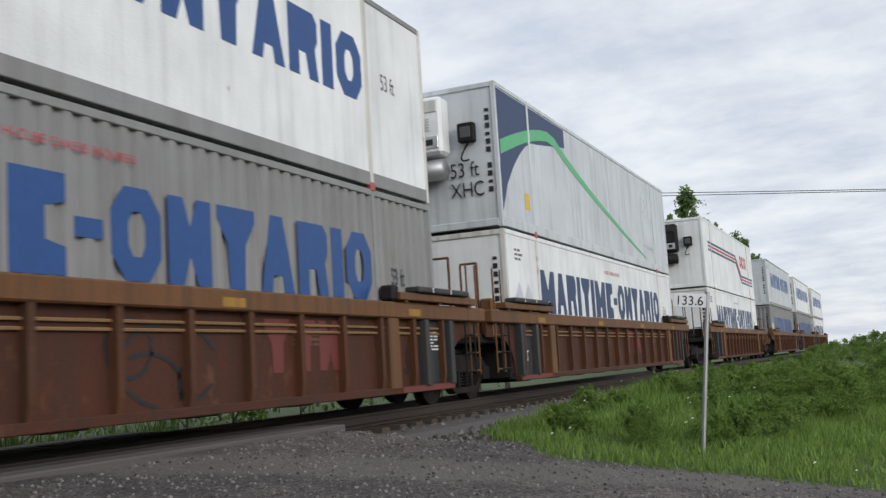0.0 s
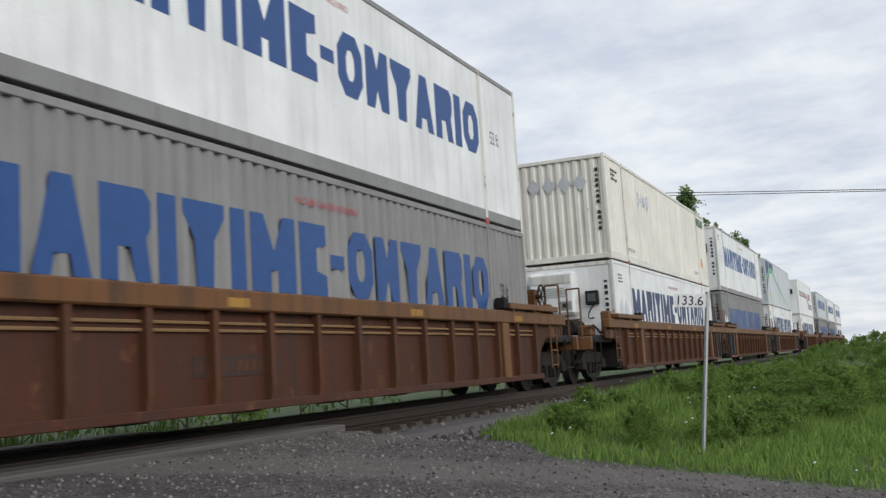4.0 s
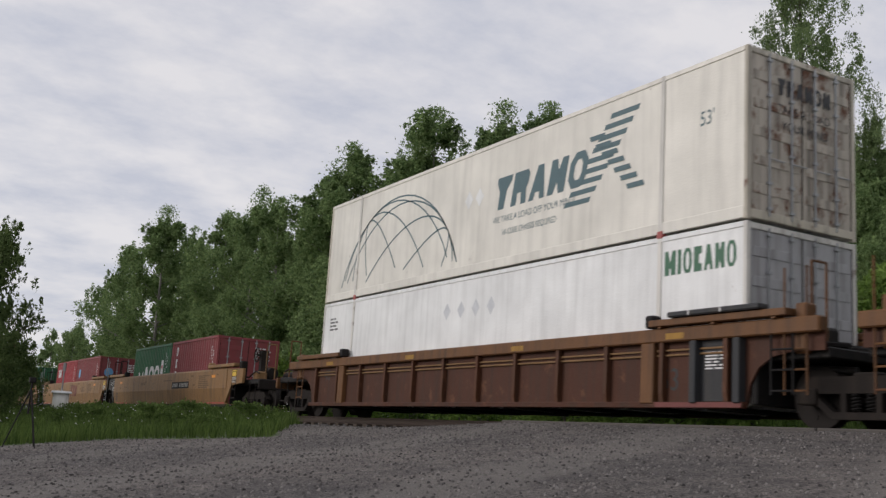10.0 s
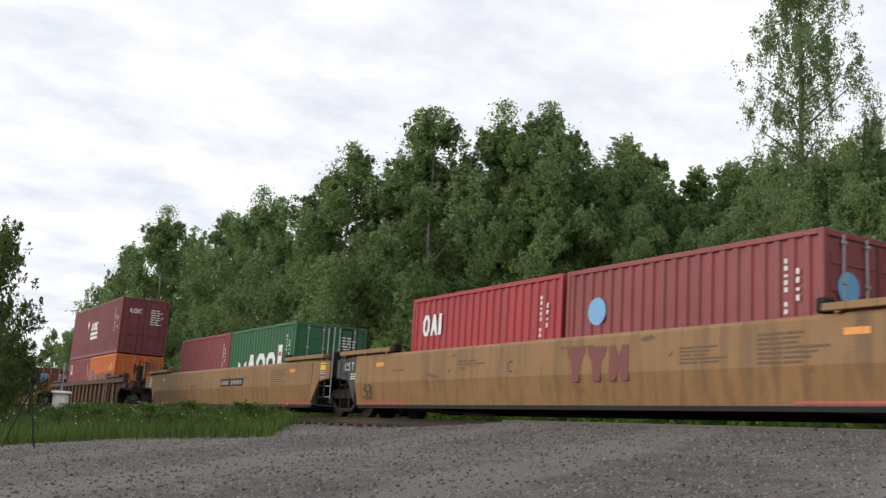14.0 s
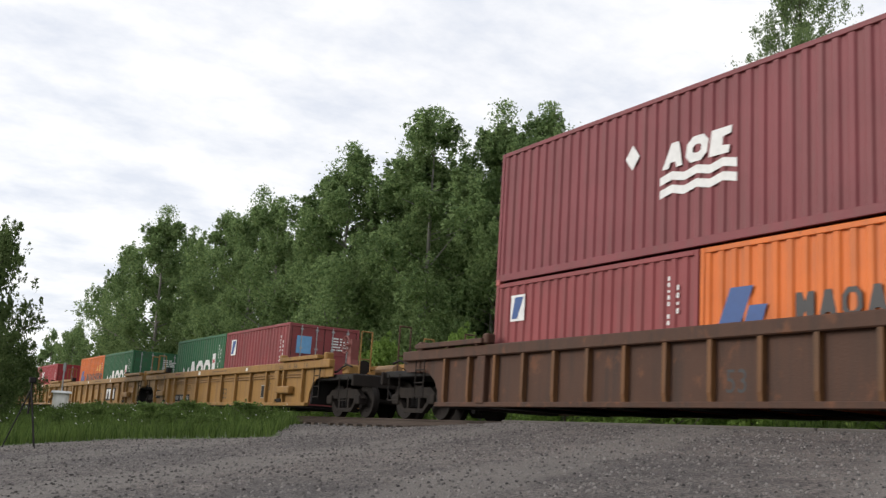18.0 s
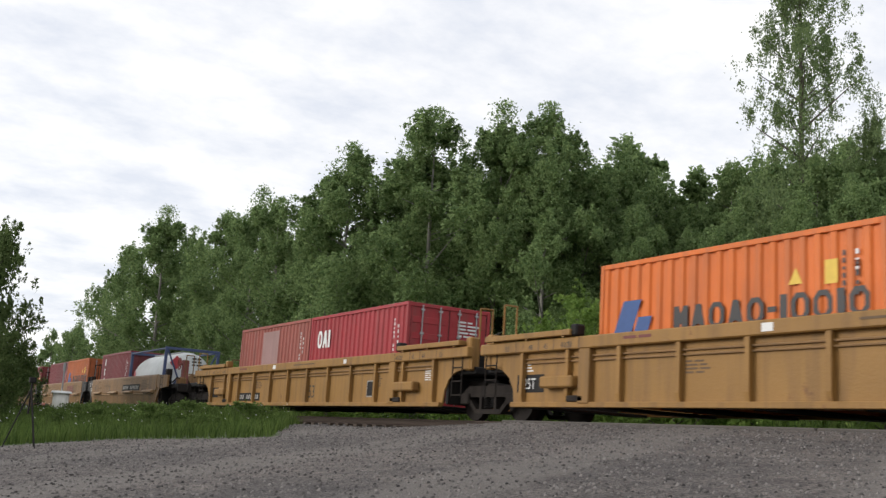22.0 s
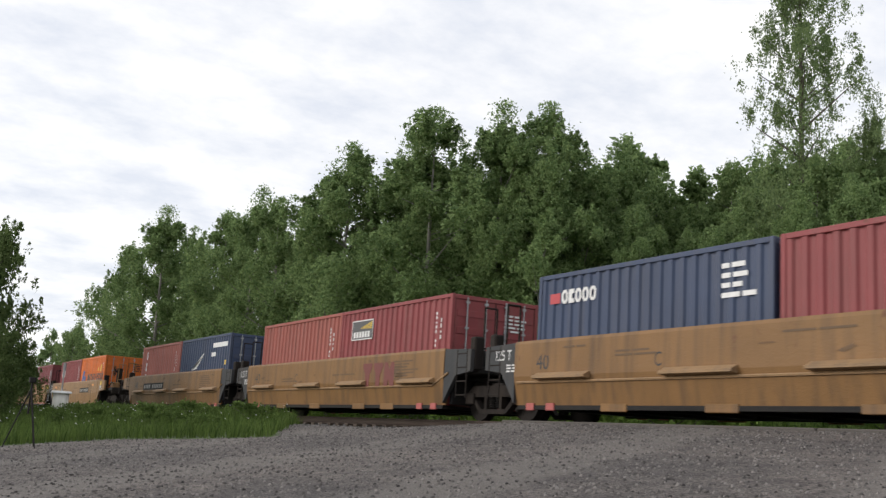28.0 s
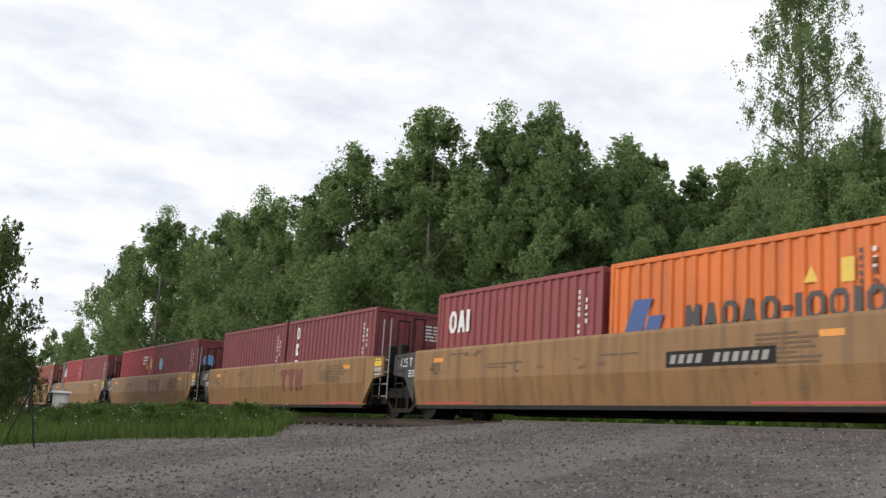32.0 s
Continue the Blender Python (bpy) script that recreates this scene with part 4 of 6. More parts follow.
        prism_y(bm, ((c.x - 0.20, 1.1), (c.x + 0.20, 1.1), (c.x + 0.11, 1.6), (c.x + 0.13, 2.16), (c.x - 0.13, 2.16), (c.x - 0.11, 1.6)), -0.92, -0.68)
        part("brake_gear_box", bm, M["red_wheel"] if look_kind in ("yellow", "tan_forty") else M["truck"] if look_kind != "brown" else chord, car)


M["red_wheel"] = flat("red_brown_brake_wheel", (0.22, 0.06, 0.05), 0.6)


def well_car(kind, u, hb, front, rear, half, label, ribs=14, group="well cars", number=False, logo=""):
    """One unit of a double-stack car. half: the way to the shared truck at a joint."""
    car = thing("well_car", label, "rail car", group)
    ef = half - hb - 0.30 if front == "joint" else 1.6
    er = half - hb - 0.30 if rear == "joint" else 1.6
    smooth = kind in ("tan_car", "tan_forty")
    plate = M[{"brown": "brown_car", "yellow": "yellow_car", "mauve": "mauve_car", "tan_car": "tan_car", "tan_forty": "tan_forty"}[kind]]
    chord = M[{"brown": "tan_chord", "yellow": "yellow_car", "mauve": "mauve_car", "tan_car": "tan_car", "tan_forty": "tan_forty"}[kind]]
    for sy in (-1, 1):
        nm = "side_wall"
        if not smooth:
            bm = bmesh.new()
            y0, y1 = sorted((sy * 1.40, sy * 1.36))
            prism_y(bm, side_outline(hb, ef, er, 1.36), y0, y1)
            side = part(nm, bm, plate, car)
            bm = bmesh.new()
            y0, y1 = sorted((sy * 1.53, sy * 1.35))
            soft_box(bm, -hb - er, hb + ef, y0, y1, 1.33, 1.56, 0.02)
            part("top_chord", bm, chord, side, "heavy box beam along the top")
            bm = bmesh.new()
            y0, y1 = sorted((sy * 1.50, sy * 1.38))
            soft_box(bm, -hb, hb, y0, y1, 0.26, 0.36, 0.01)
            part("bottom_sill", bm, plate, side)
            key = f"rib_{sy}_{plate.name}"
            if key not in SHARED:
                bm = bmesh.new()
                a, b = (-1.505, -1.38) if sy < 0 else (1.38, 1.505)
                o = a if sy < 0 else b
                i = b if sy < 0 else a
                for x0, x1 in ((-0.045, 0.045),):
                    v = [(o, 0.50), (o, 1.335), (i, 1.335), (i, 0.36), (o * 0.985, 0.36)]
                    prism_x(bm, v, x0, x1)
                SHARED[key] = mesh_of("rib", bm, chord if kind == "yellow" else M["tan_chord"] if kind == "mauve" else M["rib_brown"])
            for k in range(ribs):
                x = -hb + 0.35 + (2 * hb - 0.7) * k / (ribs - 1)
                r = part("rib", SHARED[key], chord, side)
                r.location = (x, 0, 0)
            # the two broad posts where the short containers' corners rest
            for x in (-6.1, 6.1) if hb > 7 else (-3.05, 3.05):
                bm = bmesh.new()
                y0, y1 = sorted((sy * 1.52, sy * 1.38))
                soft_box(bm, x - 0.16, x + 0.16, y0, y1, 0.33, 1.335, 0.015)
                part("broad_post", bm, chord, side)
            if sy < 0 and kind != "mauve":
                bm = bmesh.new()
                for z in (1.20, 1.12):
                    tube(bm, (-hb + 0.4, -1.43, z), (hb - 0.4, -1.43, z), 0.018, 6)
                part("conduit", bm, M["pipe"], side)
        else:
            bm = bmesh.new()
            o, i = sy * 1.52, sy * 1.42
            lo = sy * 1.42
            prof = [(o, 0.86), (o, 1.50), (sy * 1.50, 1.56), (i, 1.56), (i, 0.86), (sy * 1.36, 0.34), (lo, 0.30)]
            prism_x(bm, prof, -hb - 0.0, hb + 0.0)
            side = part(nm, bm, plate, car, "smooth plate side with a crease along it")
            for s, e, k in ((1, ef, front), (-1, er, rear)):
                bm = bmesh.new()
                pts = ((s * hb, 0.34), (s * (hb + 0.5), 0.95), (s * (hb + e), 1.02), (s * (hb + e), 1.5), (s * hb, 1.54))
                y0, y1 = sorted((sy * 1.505, sy * 1.42))
                prism_y(bm, pts, y0, y1)
                dark = k == "joint" and (kind == "tan_forty" or s < 0)
                part("side_end", bm, M["charcoal"] if dark else plate, side)
            bm = bmesh.new()
            y0, y1 = sorted((sy * 1.44, sy * 1.30))
            box(bm, -hb + 0.1, hb - 0.1, y0, y1, 0.22, 0.30)
            part("bottom_sill", bm, M["black"], side)
            if kind == "tan_forty":
                for x in (-4.8, -1.25, 1.7, 5.2):
                    bm = bmesh.new()
                    prism_x(bm, [(sy * 1.515, 0.92), (sy * 1.67, 0.84), (sy * 1.67, 0.80), (sy * 1.515, 0.78)], x - 0.8, x + 0.8)
                    part("side_step", bm, M["step"], side, "sloping tan step")
                for x in (-3.4, -0.85, 2.0, 3.6):
                    bm = bmesh.new()
                    y0, y1 = sorted((sy * 1.40, sy * 1.45))
                    soft_box(bm, x - 0.35, x + 0.35, y0, y1, 0.19, 0.33, 0.01)
                    part("skirt_tab", bm, plate, side)
                for x in (-hb + 0.5, -hb + 1.15, hb - 1.15, hb - 0.5):
                    bm = bmesh.new()
                    y0, y1 = sorted((sy * 1.40, sy * 1.46))
                    soft_box(bm, x - 0.13, x + 0.13, y0, y1, 0.20, 0.34, 0.01)
                    part("tie_down", bm, M["red_tab"], side)
                if sy < 0:
                    bm = bmesh.new()
                    tube(bm, (-hb + 0.1, -1.51, 0.74), (hb - 0.5, -1.51, 0.74), 0.026, 6)
                    tube(bm, (hb - 0.5, -1.51, 0.74), (hb + 0.2, -1.52, 1.0), 0.026, 6)
                    part("brake_line", bm, M["step"], side)
            elif sy < 0:
                bm = bmesh.new()
                box(bm, -hb + 0.3, -hb + 2.6, -1.432, -1.424, 0.33, 0.37)
                box(bm, hb - 2.6, hb - 0.3, -1.432, -1.424, 0.33, 0.37)
                part("reflector_strip", bm, M["red_ink"], side)
        # patches and orange reflectors
        if sy < 0:
            y = -1.53 if not smooth else -1.52
            zc = 1.42 if not smooth else 1.30
            for x in (() if kind in ("yellow", "mauve", "tan_forty") else (-0.86 * hb, 0.8 * hb) if smooth else (-0.86 * hb, -0.3 * hb, 0.25 * hb, 0.8 * hb)):
                bm = bmesh.new()
                box(bm, x, x + 0.42, y - 0.004, y - 0.0005, zc - 0.05, zc + 0.05)
                part("reflector", bm, M["orange_ink"] if smooth else M["faded_yellow"], side)
            if kind == "tan_car":
                for s, k in ((1, front), (-1, rear)):
                    if k != "joint" or s > 0:
                        x = s * (hb + 0.75) - 0.22
                        bm = bmesh.new()
                        box(bm, x, x + 0.44, -1.511, -1.506, 1.26, 1.46)
                        part("orange_patch", bm, M["yellow_ink"], side)
                        bm = bmesh.new()
                        for q in range(4):
                            box(bm, x, x + 0.44, -1.511, -1.506, 1.04 + q * 0.05, 1.075 + q * 0.05)
                        part("slatted_plate", bm, M["silver"], side)
    # floor of the well and its cross members
    if "cross" not in SHARED:
        bm = bmesh.new()
        soft_box(bm, -0.25, 0.25, -1.38, 1.38, 0.24, 0.298, 0.01)
        SHARED["cross"] = mesh_of("cross_member", bm, M["black"])
    for k in range(9):
        part("cross_member", SHARED["cross"], M["black"], car).location = (-hb + 0.6 + (2 * hb - 1.2) * k / 8, 0, 0)
    for s, e, k in ((1, ef, front), (-1, er, rear)):
        end_works(car, s, hb, e if k == "joint" else 2.9, "joint" if k == "joint" else k, chord, u, plate, kind)
    # writing on the side
    y = -1.402 if not smooth else -1.522
    ink = M["black_ink"]
    if hb > 7 and kind != "brown":
        words("writing", "53", 0.52, ink, car, -hb + 0.52 if smooth else 0.75, (-1.517 if smooth else y), 0.46 if smooth else 0.5, squeeze=0.9)
    else:
        words("writing", "40", 0.42, ink, car, -hb + 0.75, y, 0.98, squeeze=1.0)
    if rear == "joint":
        words("writing", "125T" if kind in ("brown", "yellow") else "125 T", 0.30, M["white_ink"], car, -hb + 0.22 if kind == "brown" else -hb + 0.2 if kind == "yellow" else -hb - 0.75, -1.414 if kind in ("yellow", "brown") else -1.508, 0.62 if kind in ("brown", "yellow") else 1.2, squeeze=0.85)
        data_bars(car, M["white_ink"], -hb - 0.3 if kind not in ("yellow", "brown") else -hb + 0.25, 1.1 if kind == "brown" else 1.08, 3, 0.45, 0.03, -1.413 if kind == "brown" else -1.402 if kind == "yellow" else -1.507, seed=3)
    if front == "joint" and kind in ("brown", "yellow"):
        data_bars(car, M["white_ink"], hb - 0.85, 1.12, 6, 0.5, 0.025, -1.413 if kind == "brown" else -1.402, seed=5)
    if kind == "yellow":
        for t_, x in (("40/20", 6.3), ("45", 7.1), ("48", 7.6), ("53", 8.4)):
            words("writing", t_, 0.15, ink, car, x, -1.532, 1.37)
            words("writing", t_, 0.15, ink, car, -x - (0.5 if len(t_) > 2 else 0.25), -1.532, 1.37)
        for s in (-1, 1):
            bm = bmesh.new()
            for x in (6.24, 7.02, 7.51, 8.28):
                box(bm, s * x - 0.012, s * x + 0.012, -1.534, -1.5305, 1.335, 1.555)
            part("beam_seam", bm, M["stencil"], car)
            bm = bmesh.new()
            a, b = sorted((s * 6.35, s * 7.35))
            soft_box(bm, a, b, -1.60, -1.40, 0.62, 0.84, 0.03)
            part("jacking_bracket", bm, chord, car)
            bm = bmesh.new()
            a, b = sorted((s * 6.1, s * 6.6))
            soft_box(bm, a, b, -1.52, -1.40, 0.36, 0.48, 0.02)
            part("post_foot", bm, M["truck"], car)
        bm = bmesh.new()
        px = 7.7 if logo == "plate" else 4.58
        box(bm, px, px + 0.40, -1.406, -1.4005, 0.50, 0.92)
        part("panel_border", bm, M["bar_grey"], car)
        bm = bmesh.new()
        box(bm, px + 0.03, px + 0.37, -1.411, -1.4065, 0.53, 0.89)
        part("data_panel", bm, M["slate" if logo == "plate" else "black"], car, "small dark data panel")
        bm = bmesh.new()
        box(bm, -hb + 0.1, -hb + 1.0, -1.406, -1.4005, 0.55, 0.9)
        part("stencil_panel", bm, M["black"], car)
        data_bars(car, M["stencil"], 5.0, 1.0, 5, 0.55, 0.03, -1.402, seed=31)
        data_bars(car, M["stencil"], -3.6, 1.0, 4, 0.7, 0.03, -1.402, seed=32)
        data_bars(car, M["stencil"], -0.2, 1.44, 1, 1.9, 0.035, -1.532, seed=33)
        data_bars(car, M["rust_ink"], -5.0, 1.44, 1, 0.9, 0.05, -1.532, seed=34)
        bm = bmesh.new()
        box(bm, 3.3, 3.48, -1.535, -1.5305, 1.39, 1.50)
        box(bm, -1.9, -1.68, -1.535, -1.5305, 1.38, 1.51)
        part("white_tag", bm, M["white_ink"], car)
    if smooth:
        rs_ = random.Random(int(-u))
        words("writing", "C", 0.34, ink, car, -1.34 if hb > 7 else -2.3, y - 0.001, 0.95, squeeze=0.8)
        for x, n, w in ((-3.3, 2, 1.3), (0.62 * hb, 7, 1.3), (-0.75 * hb, 1, 0.8), (0.4, 1, 1.6)):
            data_bars(car, M["stencil"], x, 1.32 if n > 2 else rs_.uniform(0.95, 1.42), n, w, 0.035, y, seed=rs_.randint(1, 99))
        # scrapes in the paint
        bm = bmesh.new()
        for k in range(7):
            x, z, w = rs_.uniform(-hb + 0.5, hb - 1), rs_.uniform(0.92, 1.4), rs_.uniform(0.10, 0.4)
            h_ = rs_.uniform(0.02, 0.06)
            sl = rs_.uniform(-0.06, 0.06)
            slab(bm, ((x, z), (x + w * 0.4, z - h_ * 0.6), (x + w, z + sl), (x + w * 0.75, z + sl + h_), (x + w * 0.2, z + h_ * 0.8)), y, 0.002)
        tagged(part("scraped_paint", bm, M["scuff"], car), kind="stuff")
    if number:
        bm = bmesh.new()
        x = number if isinstance(number, float) else {"yellow": -5.5, "brown": -2.9, "mauve": 0.0}.get(kind, 0.5)
        z0 = 0.42 if kind == "yellow" else 0.64 if kind == "brown" else 0.86
        yy = y if not smooth else -1.522
        wide, tall = (3.2, 0.28) if kind == "tan_forty" else (1.6, 0.22) if kind == "brown" else (2.3, 0.26)
        if smooth:
            z0 = 0.91
        box(bm, x, x + wide, yy - 0.005, yy - 0.0005, z0, z0 + tall)
        part("number_panel", bm, M["dull_patch"] if kind == "brown" else M["black"], car)
        bm = bmesh.new()
        for k in range(11):
            if k != 4:
                prism_y(bm, [(x + wide * (0.04 + k * 0.084) + a, z0 + tall * b) for a, b in ((0, 0.22), (wide * 0.05, 0.22), (wide * 0.05 + 0.04, 0.78), (0.04, 0.78))], yy - 0.009, yy - 0.0055)
        tagged(part("identification_mark", bm, M["rib_brown"] if kind == "brown" else M["bar_grey"], car), kind="stuff")
    if logo:
        x = {"maroon": 2.3 if kind == "tan_forty" else 0.65, "faint": 3.0, "plate": 2.0}[logo]
        z0 = 0.62 if smooth else 0.55
        if logo == "plate":
            bm = bmesh.new()
            box(bm, x - 0.08, x + 2.2, y - 0.005, y - 0.0005, 0.48, 1.12)
            part("emblem_panel", bm, M["black"], car)
            blocks(car, "company_lettering", M["white_ink"], x + 0.1, 0.56, 0.48, "tth", 0.58, 0.06, y - 0.005, 0.3)
        else:
            blocks(car, "company_lettering", M["rust_ink"], x, z0 + 0.1, 0.62, "tth", 0.52, 0.08, y, 0.3)
        if logo == "faint":
            bm = bmesh.new()
            for cx, cz, rx, rz, a0, a1 in ((1.35, 0.78, 0.75, 0.42, 20, 330), (0.75, 0.95, 0.32, 0.28, 60, 400), (1.0, 0.55, 0.5, 0.35, -20, 120), (1.75, 0.6, 0.3, 0.25, 90, 300)):
                prev = None
                for k in range(17):
                    a = radians(a0 + (a1 - a0) * k / 16)
                    q = (cx + rx * math.cos(a), cz + rz * math.sin(a))
                    if prev and 0.37 < q[1] < 1.3 and 0.37 < prev[1] < 1.3:
                        d = Vector((q[0] - prev[0], q[1] - prev[1])).normalized() * 0.022
                        slab(bm, ((prev[0] - d.y, prev[1] + d.x), (prev[0] + d.y, prev[1] - d.x), (q[0] + d.y, q[1] - d.x), (q[0] - d.y, q[1] + d.x)), y)
                    prev = q
            tagged(part("painted_scrawl", bm, M["dark"], car, "dark scrawled outline"), kind="stuff")
        data_bars(car, M["stencil"], 3.6, 1.2, 5, 1.1, 0.03, y, seed=9)
    if front != "joint":
        truck(car, hb + 1.75, u)
    if rear != "joint":
        truck(car, -hb - 1.75, u)
    else:
        truck(car, -half, u)
    ride(car, u, 0)
    return car


M["rib_brown"] = paint("rib_brown_paint", (0.094, 0.036, 0.016), 0.62, 0.6, 0.45, dirt_rgb=(0.05, 0.03, 0.02))

# ---- the train, from its head (far side of the crossing) to its tail
BROWN = "rust-brown ribbed well car with a tan top beam"
SMOOTH = "tan smooth-sided well car with a creased plate side"
YELLOW = "yellow ribbed well car with stencilled data"
FORTY = "tan forty-foot well car with side steps"
TOP = FLOOR + 2.93


def head_unit(front, f, r, logo="", number=False):
    return well_car("brown", front - 8.08, 8.2, f, r, 9.92, BROWN, 12 if front < -80 else 16, "well cars", number, logo)


for uf, f, r, lg, nb in ((124.3, "end", "joint", "", False), (104.5, "joint", "joint", "", False), (84.6, "joint", "end", "", False),
                         (60.9, "end", "joint", "", False), (36.9, "joint", "joint", "maroon", False), (17.3, "joint", "joint", "faint", False),
                         (-2.0, "joint", "end", "", True), (-25.4, "end", "joint", "", True), (-45.77, "joint", "joint", "", False), (-65.6, "joint", "end", "", True),
                         (-89.63, "end", "joint", "", True), (-109.44, "joint", "joint", "maroon", False), (-129.3, "joint", "end", "", False)):
    head_unit(uf, f, r, lg, nb)


def stripes_box(u):
    ob = container(*C53, "smooth", "white", u, TOP, "white reefer container with red and blue side stripes")
    for k, c in ((0, "navy_ink"), (1, "red_ink"), (2, "navy_ink")):
        bm = bmesh.new()
        z = 1.9 - k * 0.16
        slab(bm, ((-6.8, z), (1.5, z), (3.2, z - 0.9), (7.6, z - 0.9), (7.6, z - 0.8), (3.3, z - 0.8), (1.6, z + 0.1), (-6.8, z + 0.1)), Y53)
        part("stripe", bm, M[c], ob)
    blocks(ob, "company_lettering", M["red_ink"], 3.0, 1.5, 0.6, "oeoi", 0.6, 0.15, Y53)
    reefer_unit(ob, True)
    return ob


def swoosh_box(u):
    """Pale grey reefer with a navy corner and a green swoosh."""
    ob = container(*C53, "smooth", "pale_grey", u, TOP, "pale grey reefer container with a green swoosh and navy corner")
    bm = bmesh.new()
    slab(bm, [(-7.97, 0.3), (-7.6, 0.9)] + [(-7.55 + 0.4 * k, 1.0 + 1.05 * math.sin(k * 0.32)) for k in range(1, 6)] + [(-3.4, 2.35), (-3.4, 2.78), (-7.97, 2.78)], Y53)
    part("navy_corner", bm, M["navy_ink"], ob)
    bm = bmesh.new()
    pts = []
    for k in range(25):
        q = k / 24
        x = -7.9 + 12.6 * q
        z = 1.45 + 0.85 * math.sin(min(1, q * 3.2) * math.pi / 2) - (max(0, q - 0.28) / 0.72) ** 0.8 * 2.0
        pts.append((x, z, 0.24 * (1 - q) + 0.05))
    slab(bm, [(x, z) for x, z, w in pts] + [(x, z + w) for x, z, w in pts[::-1]], Y53 - 0.004)
    part("green_swoosh", bm, M["green_ink"], ob)
    blocks(ob, "company_lettering", M["silver"], 4.6, 1.65, 0.7, "oh", 0.7, 0.2, Y53)
    words("writing", "We Deliver", 0.42, M["silver"], ob, 4.4, Y53 - 0.003, 0.55, squeeze=0.8)
    words("writing", "53 ft", 0.42, M["black_ink"], ob, -C53[0] / 2 - 0.004, -0.25, 1.05, "rear", 0.8)
    words("writing", "XHC", 0.42, M["black_ink"], ob, -C53[0] / 2 - 0.004, -0.25, 0.65, "rear", 0.8)
    column_bars(ob, M["black_ink"], 1.05, 0.7, 2.6, 12, 0.09, -C53[0] / 2 + 0.02, "rear")
    bm = bmesh.new()
    box(bm, -6.6, -6.3, Y53 - 0.005, Y53 - 0.0005, 0.5, 0.85)
    part("warning_decal", bm, M["yellow_ink"], ob)
    reefer_unit(ob)
    return ob


def ribbed_white(u, z, label, cream=False, end_marks=True):
    ob = container(*C53, "corrugated", "cream" if cream else "white", u, z, label)
    diamonds(ob, M["silver"], -4.1, 2.1, 4, 0.24, 0.42, Y53)
    diamonds(ob, M["silver"], -0.75, 2.15, 4, 0.25, 0.44, -C53[0] / 2 + 0.025, "rear")
    blocks(ob, "company_lettering", M["green_ink2"], 6.2, 2.36, 0.32, "mioeaho", 0.19, 0.05, Y53, 0.3)
    words("writing", "TOP LIFT ONLY", 0.15, M["black_ink"], ob, -6.0, Y53 - 0.003, 0.35, squeeze=0.9)
    words("writing", "TOP LIFT ONLY", 0.15, M["black_ink"], ob, 4.9, Y53 - 0.003, 0.35, squeeze=0.9)
    data_bars(ob, M["black_ink"], -7.4, 2.5, 3, 0.75, 0.06, Y53, seed=2)
    column_bars(ob, M["black_ink"], 1.0, 0.8, 2.7, 13, 0.09, -C53[0] / 2 + 0.02, "rear")
    bm = bmesh.new()
    box(bm, 6.7, 6.95, Y53 - 0.005, Y53 - 0.0005, 0.72, 1.05)
    part("warning_decal", bm, M["orange_ink"], ob)
    return ob


M["green_ink2"] = flat("dark_green_lettering", (0.03, 0.14, 0.07), 0.5)
HALF53 = C53[0] / 2
for uf, up, low in ((124.3, "w", "w"), (104.5, "w", "g"), (84.6, "p", "g"), (60.9, "stripes", "w"), (36.9, "swoosh", "w"), (17.3, "w_reefer", "g"), (-2.0, "ribbed", "w_reefer"),
                    (-25.4, "w_reefer", "g"), (-45.77, "ribbed", "w"), (-65.6, "w_reefer", "g")):
    uc = uf - HALF53
    if up == "stripes":
        stripes_box(uc)
    elif up == "swoosh":
        swoosh_box(uc)
    elif up == "ribbed":
        ribbed_white(uc, TOP, "cream-white corrugated container with grey placards", True)
    else:
        dry_van("pale_grey" if up == "p" else "white", "tall", uc, TOP, "white smooth container with tall blue lettering" + (" and a cooling unit" if up == "w_reefer" else ""), reefer=up == "w_reefer", dark=up == "w_reefer", trim="grey")
    if low == "g":
        dry_van("grey", "low", uc, FLOOR, "grey corrugated container with tall blue lettering", style="corrugated")
    else:
        dry_van("white", "low", uc, FLOOR, "white smooth container with tall navy lettering" + (" and a cooling unit" if low == "w_reefer" else ""), ink="navy_ink", reefer=low == "w_reefer")

# beige over grey
_b = container(*C53, "corrugated", "beige", -89.63 - HALF53, TOP, "rust-streaked beige corrugated container with red lettering", door_mat="shaded_grimy_door")
blocks(_b, "company_lettering", M["red_ink"], -4.4, 1.66, 0.86, "ou", 1.15, 0.3, Y53, 0.15)
words("writing", "We Deliver!", 0.62, M["truck"], _b, 0.4, Y53 - 0.003, 1.6, squeeze=1.1, spin=3)
words("writing", "53 ft", 0.36, M["truck"], _b, 6.5, Y53 - 0.003, 1.9, squeeze=0.7)
words("writing", "XHC", 0.36, M["truck"], _b, 6.5, Y53 - 0.003, 1.45, squeeze=0.7)
blocks(_b, "company_lettering", M["truck"], -5.25, 1.05, 0.22, "htenmooai", 0.2, 0.28, Y53, 0.3)
blocks(_b, "company_lettering", M["red_ink"], -0.5, 1.6, 0.45, "ou", 0.55, 0.15, HALF53 - 0.01, 0.24, "front")
data_bars(_b, M["rust_ink"], -3.3, 0.5, 2, 1.3, 0.14, Y53, seed=11)
_g = dry_van("grey", "low", -89.63 - HALF53, FLOOR, "grey corrugated container with blue lettering and white placards", style="corrugated")
blocks(_g, "company_lettering", M["blue_ink"], -1.1, 0.7, 0.95, "m-o", 0.7, 0.1, HALF53 - 0.01, 0.28, "front")
diamonds(_g, M["white_ink"], -0.85, 2.2, 2, 0.3, 0.62, HALF53 - 0.01, "front")
